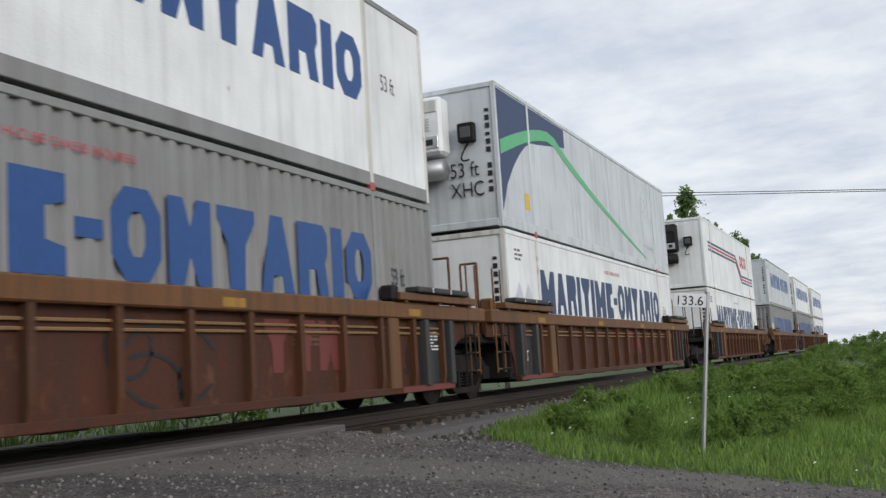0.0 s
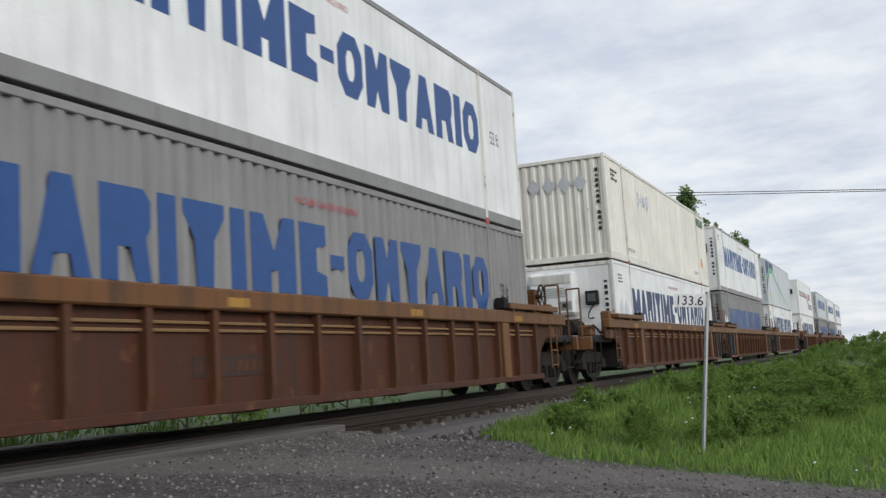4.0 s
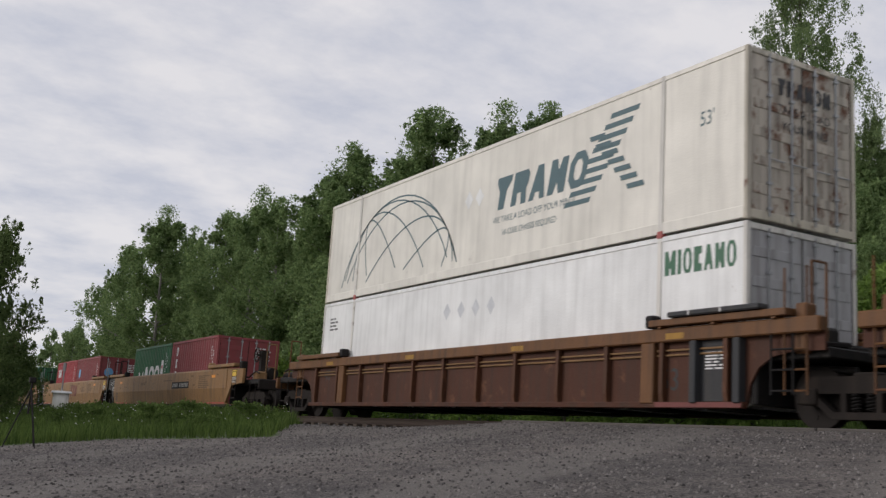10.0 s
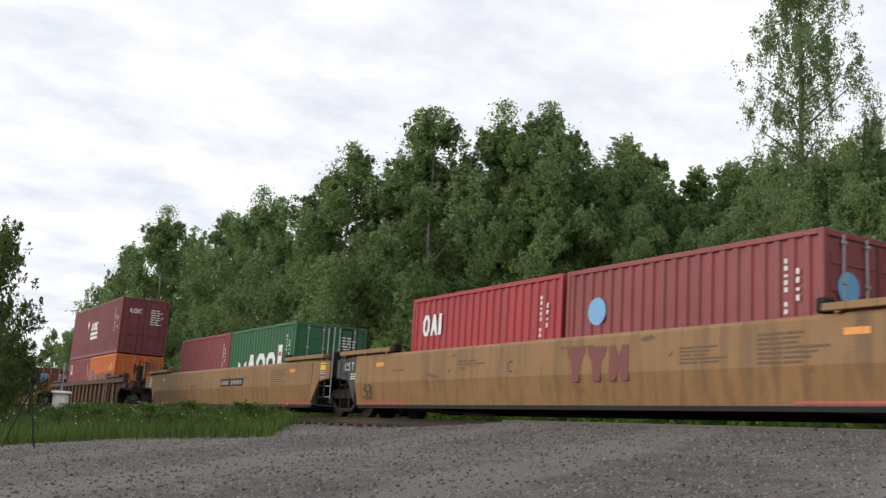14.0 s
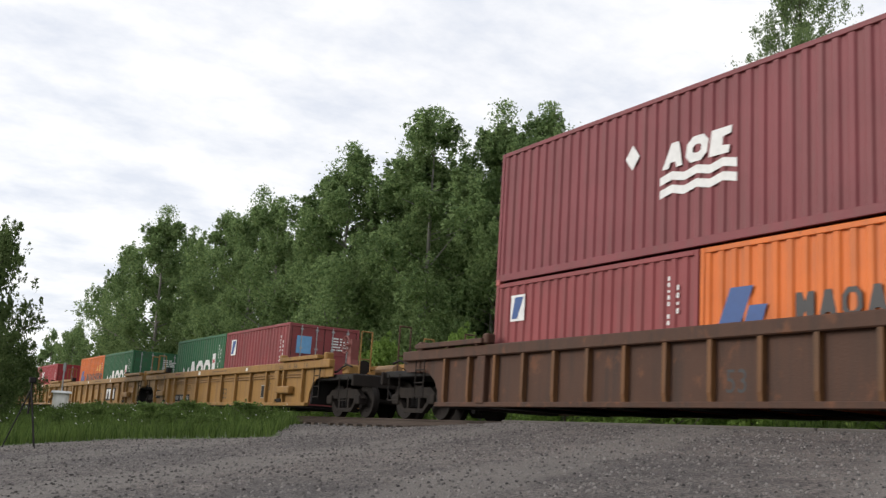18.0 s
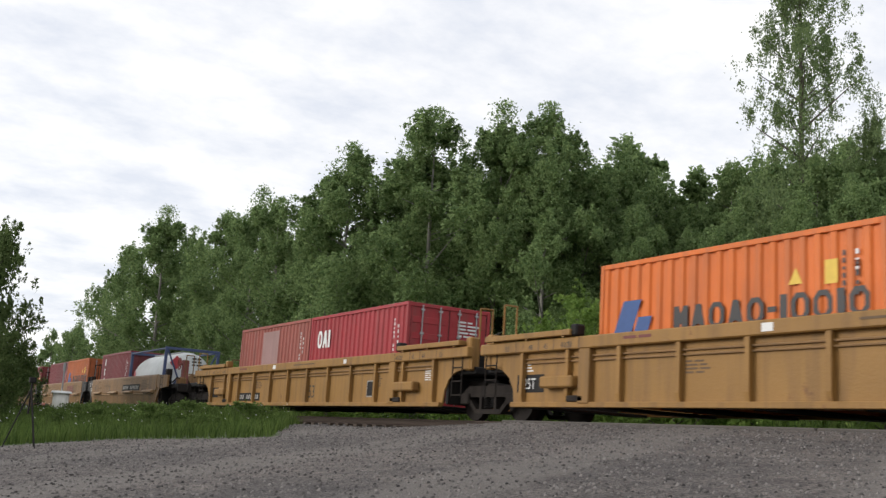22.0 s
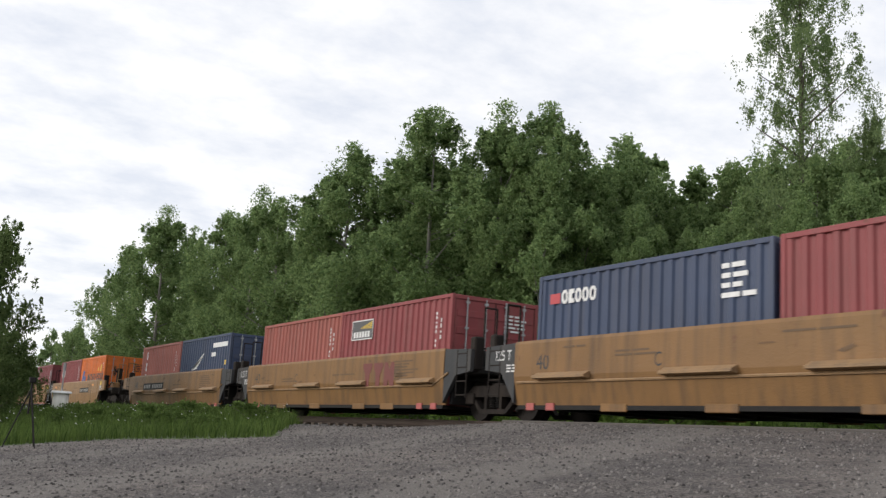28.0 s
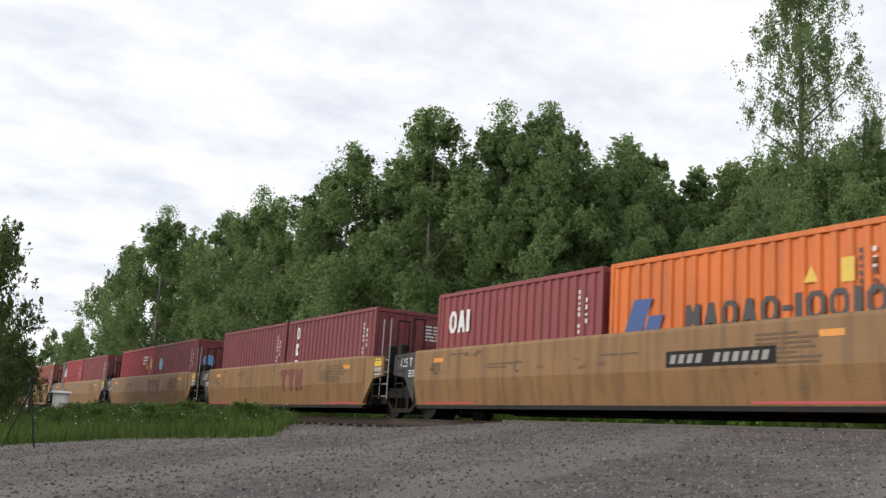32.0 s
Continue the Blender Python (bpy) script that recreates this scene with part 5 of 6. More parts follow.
# white ribbed over white smooth
ribbed_white(-109.44 - HALF53, TOP, "white corrugated container with silver placards")
_w = container(*C53, "smooth", "white", -109.44 - HALF53, FLOOR, "white smooth container with green lettering", frame_mat="rust_post")
blocks(_w, "company_lettering", M["green_ink2"], 6.4, 2.28, 0.32, "eoohoiihe", 0.11, 0.04, Y53, 0.3)
diamonds(_w, M["silver"], -0.35, 2.05, 1, 0.46, 0.4, Y53)
data_bars(_w, M["stencil_grey"], -7.6, 2.4, 4, 0.6, 0.05, Y53, seed=12)
# cream with a drawn globe over white
_t = container(*C53, "smooth", "cream", -129.3 - HALF53, TOP, "cream smooth container with a line-drawn globe and teal lettering", frame_mat="beige", door_mat="rusty_door")


def globe(ob, cx, cz, r):
    """A globe drawn in thin lines, each a ribbon cut off at the panel's edges."""
    def line(pts):
        bm, prev = None, None
        for (x0, z0), (x1, z1) in zip(pts, pts[1:]):
            if min(z0, z1) < 0.26 or max(z0, z1) > 2.78 or min(x0, x1) < -7.9:
                prev = None
                if bm:
                    part("globe_line", bm, M["teal_ink"], ob)
                bm = None
                continue
            d = Vector((x1 - x0, z1 - z0)).normalized() * 0.020
            if bm is None:
                bm = bmesh.new()
                prev = [bm.verts.new((x0 + d.y, Y53 - 0.003, z0 - d.x)), bm.verts.new((x0 - d.y, Y53 - 0.003, z0 + d.x))]
            cur = [bm.verts.new((x1 + d.y, Y53 - 0.003, z1 - d.x)), bm.verts.new((x1 - d.y, Y53 - 0.003, z1 + d.x))]
            bm.faces.new([prev[0], cur[0], cur[1], prev[1]])
            prev = cur
        if bm:
            part("globe_line", bm, M["teal_ink"], ob)
    n = 48
    line([(cx + r * math.cos(k * math.tau / n), cz + r * math.sin(k * math.tau / n)) for k in range(n + 1)])
    for q in (0.25, 0.6, 0.9):
        for tilt in (0.5, -0.9):
            c, s = math.cos(tilt), math.sin(tilt)
            line([(cx + r * (q * math.cos(k * math.tau / n) * c - math.sin(k * math.tau / n) * s),
                   cz + r * (q * math.cos(k * math.tau / n) * s + math.sin(k * math.tau / n) * c)) for k in range(n + 1)])


globe(_t, -3.9, -0.94, 3.4)
blocks(_t, "company_lettering", M["teal_ink"], 0.7, 1.31, 0.72, "tnaho", 0.56, 0.10, Y53, 0.28, "side", 0.22)
for _k in range(9):
    _z = 0.95 + _k * 0.19
    _o = (_k - 4) * 0.17
    _x = bmesh.new()
    slab(_x, ((3.95 + _o, _z), (4.75 + _o, _z), (4.80 + _o, _z + 0.10), (4.0 + _o, _z + 0.10)), Y53)
    part("stripe", _x, M["teal_ink"], _t)
    if _k < 7:
        _x = bmesh.new()
        slab(_x, ((4.45 - _o * 1.1, _z + 0.05), (4.9 - _o * 1.1, _z + 0.05), (4.85 - _o * 1.1, _z + 0.15), (4.4 - _o * 1.1, _z + 0.15)), Y53 - 0.005)
        part("stripe", _x, M["teal_ink"], _t)
words("writing", "WE TAKE A LOAD OFF YOUR MIND!", 0.20, M["teal_ink"], _t, 0.7, Y53 - 0.003, 1.02, squeeze=0.9)
words("writing", "HI-CUBE CHASSIS REQUIRED", 0.19, M["teal_ink"], _t, 1.1, Y53 - 0.003, 0.72, squeeze=0.8)
words("writing", "53'", 0.36, M["teal_ink"], _t, 7.0, Y53 - 0.003, 1.75, squeeze=0.8)
diamonds(_t, M["white"], -0.35, 1.75, 2, 0.22, 0.45, Y53)
blocks(_t, "company_lettering", M["black_ink"], -0.6, 2.2, 0.28, "tnahoh", 0.17, 0.05, HALF53 - 0.01, 0.3, "front")
words("writing", "TAKE A LOAD", 0.2, M["black_ink"], _t, HALF53 - 0.008, -0.6, 1.9, "front")
words("writing", "YOUR MIND", 0.2, M["black_ink"], _t, HALF53 - 0.008, -0.5, 1.62, "front")
_m = container(*C53, "smooth", "white", -129.3 - HALF53, FLOOR, "white smooth container with green lettering by the doors", frame_mat="rust_post")
blocks(_m, "company_lettering", M["green_ink2"], 6.22, 2.2, 0.42, "mioeaho", 0.20, 0.05, Y53, 0.3)
diamonds(_m, M["silver"], -1.05, 2.15, 4, 0.2, 0.62, Y53)
data_bars(_m, M["stencil_grey"], -7.6, 2.4, 4, 0.6, 0.05, Y53, seed=14)

# three smooth tan units
for _uc, _f, _r, _n, _l in ((-161.4, "end", "joint", 1.7, ""), (-181.4, "joint", "joint", False, "maroon"), (-201.2, "joint", "end", 0.4, "")):
    well_car("tan_car", _uc, 8.45, _f, _r, 9.95, SMOOTH, 0, "well cars", _n, _l)
H20 = C20[0] / 2
sea20("green", -161.49 - H20, "green corrugated container with large white lettering", "big_white")
sea20("maroon", -155.25 - H20, "maroon corrugated container with white upright lettering", "vertical")
sea20("red", -181.40 - H20, "red corrugated container with a short white mark", "short_white")
sea20("maroon", -175.20 - H20, "maroon corrugated container with a round blue emblem", "round")
sea20("maroon", -201.15 - H20, "plain maroon corrugated container", "")
sea20("green", -194.98 - H20, "green corrugated container with large white lettering", "big_white")
# single brown car with a stack
well_car("mauve", -224.95, 8.0, "end", "end", 9.9, "dull brown ribbed well car carrying a double stack", 16, "well cars")
sea20("maroon", -225.0 - H20, "maroon corrugated container with a small square emblem", "emblem")
sea20("orange", -218.9 - H20, "orange corrugated container with a blue emblem and black lettering", "orange_line")
_a = container(*C40, "corrugated", "dark_maroon", -218.89 - 6.096, 2.923, "dark maroon high-cube container with a white wave emblem")
blocks(_a, "company_lettering", M["white_ink"], -0.95, 1.5, 0.45, "aoe", 0.5, 0.06, Y20, 0.3, "side", 0.15)
_x = bmesh.new()
for _z in (0.98, 1.22):
    for _k in range(6):
        _o = 0.07 if _k % 2 else 0
        slab(_x, ((-1.0 + _k * 0.30, _z + _o), (-0.70 + _k * 0.30, _z + 0.07 - _o), (-0.70 + _k * 0.30, _z + 0.22 - _o), (-1.0 + _k * 0.30, _z + 0.15 + _o)), Y20)
part("wave_emblem", _x, M["white_ink"], _a)
diamonds(_a, M["white_ink"], -1.75, 1.9, 1, 0.24, 0.4, Y20)
column_bars(_a, M["white_ink"], 4.75, 1.2, 2.6, 11, 0.06, Y20)
column_bars(_a, M["white_ink"], 5.05, 1.6, 2.3, 6, 0.06, Y20)
blocks(_a, "company_lettering", M["white_ink"], -0.85, 2.1, 0.25, "aoe", 0.2, 0.04, 6.09, 0.3, "front")
data_bars(_a, M["white_ink"], 0.3, 2.3, 7, 0.7, 0.06, 6.09, "front", 21)
_x = bmesh.new()
box(_x, 5.35, 5.5, Y20 - 0.005, Y20 - 0.0005, 1.3, 1.45)
box(_x, 5.35, 5.5, Y20 - 0.005, Y20 - 0.0005, 1.75, 1.95)
part("warning_decal", _x, M["yellow_ink"], _a)

# three yellow ribbed units
for _uc, _f, _r, _n, _l in ((-248.9, "end", "joint", True, ""), (-268.75, "joint", "joint", False, "plate"), (-288.5, "joint", "end", True, "")):
    well_car("yellow", _uc, 8.45, _f, _r, 9.92, YELLOW, 12, "well cars", _n, _l)
sea20("green", -248.95 - H20, "green corrugated container with large white lettering", "big_white")
sea20("maroon", -242.80 - H20, "maroon corrugated container with a small square emblem", "emblem")
sea20("orange", -268.75 - H20, "orange corrugated container with a blue emblem and black lettering", "orange_line")
sea20("green", -262.62 - H20, "green corrugated container with large white lettering", "big_white")
sea20("brick", -288.44 - H20, "brick-red corrugated container with faded repaint patches", "patches")
sea20("red", -282.30 - H20, "red corrugated container with a short white mark", "short_white")

# five tan forty-foot units
for _k in range(5):
    _uc = -310.4 - 15.6 * _k
    well_car("tan_forty", _uc, 6.4, "red_end" if _k == 0 else "joint", "end" if _k == 4 else "joint", 7.8, FORTY, 0, "well cars", (0.45, False, False, False, -4.2)[_k], "maroon" if _k in (1, 2, 3) else "")
sea20("dark_maroon", -310.40 - H20, "maroon corrugated container with white upright lettering", "vertical")
tank20(-304.25 - H20)
sea20("dark_maroon", -326.0 - H20, "dark maroon corrugated container", "")
sea20("old_orange", -319.95 - H20, "faded orange corrugated container with a blue emblem", "orange_line")
sea20("navy", -341.63 - H20, "navy corrugated container with small white lettering", "navy_small")
sea20("maroon", -335.45 - H20, "maroon corrugated container with yellow decals", "data")
sea20("brick", -357.16 - H20, "faded brick-red corrugated container", "")
sea20("maroon", -351.1 - H20, "red corrugated container with a slate sign panel", "sign_panel")
sea20("salmon", -372.85 - H20, "faded salmon corrugated container with white upright lettering", "vertical")
sea20("navy", -366.6 - H20, "navy corrugated container with a white wing emblem", "wing")

# five smooth tan forty-foot units at the tail
for _k in range(5):
    _uc = -393.0 - 15.6 * _k
    well_car("tan_car", _uc, 6.45, "end" if _k == 0 else "joint", "end" if _k == 4 else "joint", 7.8, "tan smooth-sided forty-foot well car", 0, "well cars", 2.1 if _k == 0 else False, "maroon" if _k in (1, 2) else "")
for _k, (_c1, _g1, _c2, _g2) in enumerate((("maroon", "short_white", "orange", "orange_line"), ("dark_maroon", "", "dark_maroon", "vertical"), ("red", "data", "dark_maroon", "round"),
                                           ("red", "short_white", "maroon", ""), ("maroon", "", "brick", ""))):
    for _c, _g, _e in ((_c1, _g1, -392.96), (_c2, _g2, -386.69)):
        _nm = _c.replace("_", " ")
        sea20(_c, _e - 15.6 * _k - H20, {"orange_line": "orange corrugated container with a blue emblem and black lettering", "short_white": _nm + " corrugated container with a short white mark",
              "vertical": _nm + " corrugated container with white upright lettering", "round": _nm + " corrugated container with a round emblem",
              "data": _nm + " corrugated container with yellow decals", "": "plain " + _nm + " corrugated container"}[_g], _g)


# ---------------------------------------------------------------- ground and track
def smooth_step(a, b, x):
    t = min(1, max(0, (x - a) / (b - a)))
    return t * t * (3 - 2 * t)


def ground_z(x, y):
    cross = smooth_step(-18.5, -16.8, x) * (1 - smooth_step(12.9, 14.6, x))
    if y < -1.8:
        z = -0.05 - 0.115 * min(14.0, -1.8 - y)
        z -= (1 - cross) * 0.35 * (1 - smooth_step(1.8, 4.5, -y))
        if y < -16:
            z -= 0.02 * min(20, -16 - y)
    elif y < 1.8:
        z = -0.04 * cross - 0.42 * (1 - cross)
    else:
        z = -0.05 * cross - 0.42 * (1 - cross) - 0.5 * smooth_step(1.8, 6, y)
    z += 0.02 * noise.noise((x * 0.5, y * 0.5, 0)) + 0.05 * noise.noise((x * 0.12, y * 0.12, 3)) * smooth_step(2.5, 6, abs(y))
    return z


def verge(x, y):
    """How grassy the ground is, 0 to 1."""
    if y > 2.6:
        return smooth_step(2.6, 3.4, y)
    if y > -2.2:
        return 0
    edge = 16.3 + (y + 6.7) * 2.1 if y > -6.7 else 16.3 + min(2.5, (-6.7 - y) * 1.2)
    left = smooth_step(edge - 0.5, edge + 1.0, -x)
    right = smooth_step(12.0 + 1.6 * max(0.0, y + 4.6), 13.0 + 1.6 * max(0.0, y + 4.6), x) * (1 - smooth_step(7.7, 8.7, -y) * (1 - smooth_step(30, 40, x)))
    far = smooth_step(20, 30, -y)
    return max(left, right, far)


def axis(points):
    out = []
    for a, b, s in points:
        n = max(1, round((b - a) / s))
        out += [a + (b - a) * k / n for k in range(n)]
    return out + [points[-1][1]]


def build_ground():
    xs = axis(((-1500, -500, 250), (-500, -120, 40), (-120, -40, 5), (-40, 40, 0.5), (40, 120, 5), (120, 500, 40), (500, 1500, 250)))
    ys = axis(((-1500, -300, 300), (-300, -60, 40), (-60, -16, 4), (-16, 8, 0.4), (8, 40, 4), (40, 300, 40), (300, 1500, 300)))
    verts = [(x, y, ground_z(x, y)) for y in ys for x in xs]
    nx = len(xs)
    faces = [(j * nx + i, j * nx + i + 1, (j + 1) * nx + i + 1, (j + 1) * nx + i) for j in range(len(ys) - 1) for i in range(nx - 1)]
    me = bpy.data.meshes.new("ground")
    me.from_pydata(verts, [], faces)
    at = me.attributes.new("verge", "FLOAT", "POINT")
    at.data.foreach_set("value", [verge(x, y) for x, y, z in verts])
    me.materials.append(M["gravel"])
    me.shade_smooth()
    return tagged(new("ground", me), "grey gravel yard with grassy verges", "ground", "", "structure")


build_ground()

track = tagged(new("railway_track"), "steel rails on dark timber ties and ballast", "railway track", "", "structure")
for sy in (-1, 1):
    bm = bmesh.new()
    y = sy * 0.7525
    prism_x(bm, [(y - 0.07, -0.185), (y + 0.07, -0.185), (y + 0.07, -0.165), (y + 0.012, -0.14), (y + 0.012, -0.045), (y + 0.036, -0.035),
                 (y + 0.036, -0.004), (y + 0.028, 0.0), (y - 0.028, 0.0), (y - 0.036, -0.004), (y - 0.036, -0.035), (y - 0.012, -0.045), (y - 0.012, -0.14), (y - 0.07, -0.165)], -480, 530)
    part("rail", bm, M["rail"], track)
bm = bmesh.new()
soft_box(bm, -0.11, 0.11, -1.3, 1.3, -0.36, -0.187, 0.012)
tie_me = mesh_of("tie", bm, M["tie"])
for k in range(150):
    t = part("tie", tie_me, M["tie"], track)
    t.location = (-75 + k * 0.56 if k < 104 else 14.2 + (k - 104) * 0.56, 0, 0)
bm = bmesh.new()
prism_x(bm, [(-2.4, -0.75), (-1.65, -0.30), (-1.35, -0.26), (1.35, -0.26), (1.65, -0.30), (2.4, -0.75)], -480, -17.2)
prism_x(bm, [(-2.4, -0.75), (-1.65, -0.30), (-1.35, -0.26), (1.35, -0.26), (1.65, -0.30), (2.4, -0.75)], 13.6, 530)
part("ballast_bed", bm, M["ballast"], track)
# timber crossing panels beside and between the rails
for y0, y1 in ((-1.75, -0.83), (-0.66, 0.66), (0.83, 1.75)):
    w = (y1 - y0) / 3
    for k in range(3):
        for x in range(4):
            bm = bmesh.new()
            soft_box(bm, -17.0 + x * 7.6, -17.0 + x * 7.6 + 7.57, y0 + k * w, y0 + (k + 1) * w - 0.02, -0.20, -0.012, 0.015)
            part("crossing_plank", bm, M["plank"], track)


def scatter_stones(name, n, area, size, material, seed, label):
    rnd = random.Random(seed)
    verts, faces = [], []
    for _ in range(n):
        x, y = rnd.uniform(area[0], area[1]), rnd.uniform(area[2], area[3])
        if name == "loose_stones" and verge(x, y) > 0.5:
            continue
        r = size * rnd.uniform(0.5, 1.6) ** 2
        z = ground_z(x, y) + r * 0.15
        if name == "ballast_stones":
            z = max(z, -0.26 - max(0, abs(y) - 1.35) * 0.42) + r * 0.2
        b = len(verts)
        q = rnd.uniform(0, 6.28)
        for k in range(4):
            a = q + k * math.tau / 4 + rnd.uniform(-0.3, 0.3)
            verts.append((x + r * math.cos(a) * rnd.uniform(0.7, 1.2), y + r * math.sin(a) * rnd.uniform(0.7, 1.2), z - r * 0.3))
        for k in range(3):
            a = q + 0.5 + k * math.tau / 3
            verts.append((x + r * 0.5 * math.cos(a), y + r * 0.5 * math.sin(a), z + r * rnd.uniform(0.35, 0.7)))
        faces += [(b, b + 1, b + 4), (b + 1, b + 5, b + 4), (b + 1, b + 2, b + 5), (b + 2, b + 6, b + 5), (b + 2, b + 3, b + 6), (b + 3, b, b + 6), (b, b + 4, b + 6), (b + 4, b + 5, b + 6)]
    me = bpy.data.meshes.new(name)
    me.from_pydata(verts, [], faces)
    me.materials.append(material)
    return tagged(new(name, me), label, "gravel", "", "stuff")


def stone_material():
    m, n, l, b = shader("loose_stone")
    geo = n.new("ShaderNodeNewGeometry")
    r = ramp(n, l, geo.outputs["Random Per Island"], 0, 1, (0.030, 0.027, 0.026, 1), (0.215, 0.198, 0.186, 1))
    l.new(r.outputs[0], b.inputs["Base Color"])
    b.inputs["Roughness"].default_value = 0.85
    return m


M["loose"] = stone_material()
scatter_stones("loose_stones", 62000, (-24, 15, -12.5, -1.9), 0.0100, M["loose"], 5, "loose grey crushed stones on the yard")
scatter_stones("ballast_stones", 9000, (-50, -17.3, -2.6, 2.0), 0.03, M["loose"], 6, "grey ballast stones beside the rails")
scatter_stones("ballast_stones", 6000, (13.4, 36, -2.9, 2.0), 0.03, M["loose"], 7, "grey ballast stones beside the rails")


# ---------------------------------------------------------------- plants
def leaf_mesh(name, centres, sizes, material, rnd, droop=0.3, aspect=0.9):
    """Many small leaf quads, bent along the rib."""
    n = len(centres)
    c = np.array(centres)
    d = rnd.normal(size=(n, 3)); d[:, 2] -= droop
    d /= np.linalg.norm(d, axis=1)[:, None]
    e = np.cross(d, rnd.normal(size=(n, 3)))
    e /= np.linalg.norm(e, axis=1)[:, None] + 1e-9
    s = np.array(sizes)[:, None]
    v = np.stack([c - d * s, c + (d * 0.2 + e * aspect) * s, c + (d - e * 0.35) * s], 1).reshape(-1, 3)
    me = bpy.data.meshes.new(name)
    me.from_pydata(v.tolist(), [], np.arange(3 * n).reshape(-1, 3).tolist())
    me.materials.append(material)
    return me


def tree_meshes(seed, height, spread, low, leaves, size, material, bark, clumps=26, open_top=0.0, tufts=16, inner=0.16):
    """Trunk with limbs, and a crown of leaf clumps at the limbs' ends."""
    rnd = np.random.RandomState(seed)
    bm = bmesh.new()
    lean = rnd.normal(size=2) * 0.3
    top = Vector((lean[0], lean[1], height * 0.84))
    knots = [Vector((0, 0, -0.6)), Vector((lean[0] * 0.3, lean[1] * 0.2, height * 0.35)), Vector((lean[0] * 0.7, lean[1] * 0.6, height * 0.68)), top]
    rad = [height * 0.0085, height * 0.006, height * 0.0034, height * 0.001]
    for p, q, a, b in zip(knots, knots[1:], rad, rad[1:]):
        tube(bm, p, q, a, 8, b)
    pts, sz = [], []
    for k in range(clumps):
        t = (k + rnd.uniform(0.2, 0.8)) / clumps
        f = low + (1 - low) * t
        wide = spread * (min(1, 0.55 + t * 1.6) * max(0.0, 1 - t ** 2.6) ** 0.75 + 0.13) * (1 - open_top * f) * rnd.uniform(0.7, 1.2)
        ang = k * 2.399 + rnd.uniform(-0.5, 0.5)
        off = wide * rnd.uniform(0.30, 0.95)
        base = Vector((lean[0] * f, lean[1] * f, height * f * rnd.uniform(0.78, 0.90)))
        mid = base + Vector((off * math.cos(ang), off * math.sin(ang), off * 0.55))
        tube(bm, base, mid, height * 0.0034 * (1.25 - f), 5, 0.012)
        rs = spread * rnd.uniform(0.28, 0.44) * (1 - 0.55 * t)
        # shaded inner foliage, then upright sprays of fine leaves round it
        m = int(leaves * inner / clumps)
        g = rnd.normal(size=(m, 3))
        g /= np.linalg.norm(g, axis=1)[:, None]
        g *= rnd.uniform(0, 1, size=(m, 1)) ** 0.45 * np.array((rs, rs, rs * 1.4)) * 0.8
        pts += (g + np.array(mid) * 0.75 + np.array((base.x, base.y, mid.z)) * 0.25).tolist()
        sz += (size * rnd.uniform(1.1, 1.9, m)).tolist()
        for j in range(tufts):
            d = rnd.normal(size=3)
            d[2] += 0.45
            d /= np.linalg.norm(d)
            c = np.array(mid) + d * np.array((rs, rs, rs * 1.5)) * rnd.uniform(0.35, 1.1)
            m = max(3, int(leaves * (1 - inner) / (clumps * tufts) * rnd.uniform(0.4, 1.6)))
            cr = rs * rnd.uniform(0.16, 0.36)
            up = rnd.uniform(1.4, 2.6)
            q = rnd.uniform(0, 1, size=(m, 1))
            g = rnd.normal(size=(m, 3)) * 0.55
            g = g * cr * (1.25 - q) * np.array((1, 1, 0.6)) + np.array((d[0] * 0.5, d[1] * 0.5, up)) * cr * (q - 0.4)
            pts += (g + c).tolist()
            sz += (size * rnd.uniform(0.55, 1.25, m)).tolist()
    # a loose leader of leaves at the tip
    m = leaves // 60
    f = rnd.uniform(0, 1, size=(m, 1)) ** 0.8
    g = rnd.normal(size=(m, 3)) * np.array((1, 1, 0.5)) * spread * (0.05 + 0.13 * (1 - f)) + np.array((lean[0], lean[1], 0)) + np.array((0, 0, 1)) * height * (0.80 + 0.155 * f)
    pts += g.tolist()
    sz += (size * rnd.uniform(0.6, 1.3, m)).tolist()
    wood = mesh_of("trunk", bm, bark)
    return wood, leaf_mesh("crown", pts, sz, material, rnd)


def plant(protos, k, name, x, y, height, label, category, group, wide=1.0, turn=0.0):
    wood, crown, h0 = protos[k % len(protos)]
    ob = thing(name, label, category, group)
    z = ground_z(x, y)
    s = height / h0
    ob.matrix_basis = pose(x, y, z, 0, 0, turn)
    ob.scale = (s * wide, s * wide, s)
    part("trunk", wood, None, ob)
    part("crown", crown, None, ob)
    return ob


POPLAR = [(*tree_meshes(10 + k, 15, 3.2, 0.05, 60000, 0.068, M["leaf"], M["bark_birch"], 38, 0.0, 26, 0.16), 15) for k in range(4)]
FAR = [(*tree_meshes(20 + k, 15, 3.3, 0.05, 17000, 0.13, M["leaf"], M["bark"], 32, 0.0, 18, 0.14), 15) for k in range(3)]
BIRCH = [(*tree_meshes(33 + k, 19, 4.0, 0.10, 62000, 0.052, M["leaf_birch"], M["bark"], 66, 0.80, 12, 0.02), 19) for k in range(2)]
SHRUB = [(*tree_meshes(50 + k, 4, 2.0, 0.02, 10000, 0.060, M["leaf_light"], M["bark"], 20), 4) for k in range(3)]

YARD_TREE = [(*tree_meshes(60 + k, 4, 2.0, 0.02, 12000, 0.055, M["leaf_dark"], M["bark"], 22), 4) for k in range(3)]

rnd = random.Random(12)
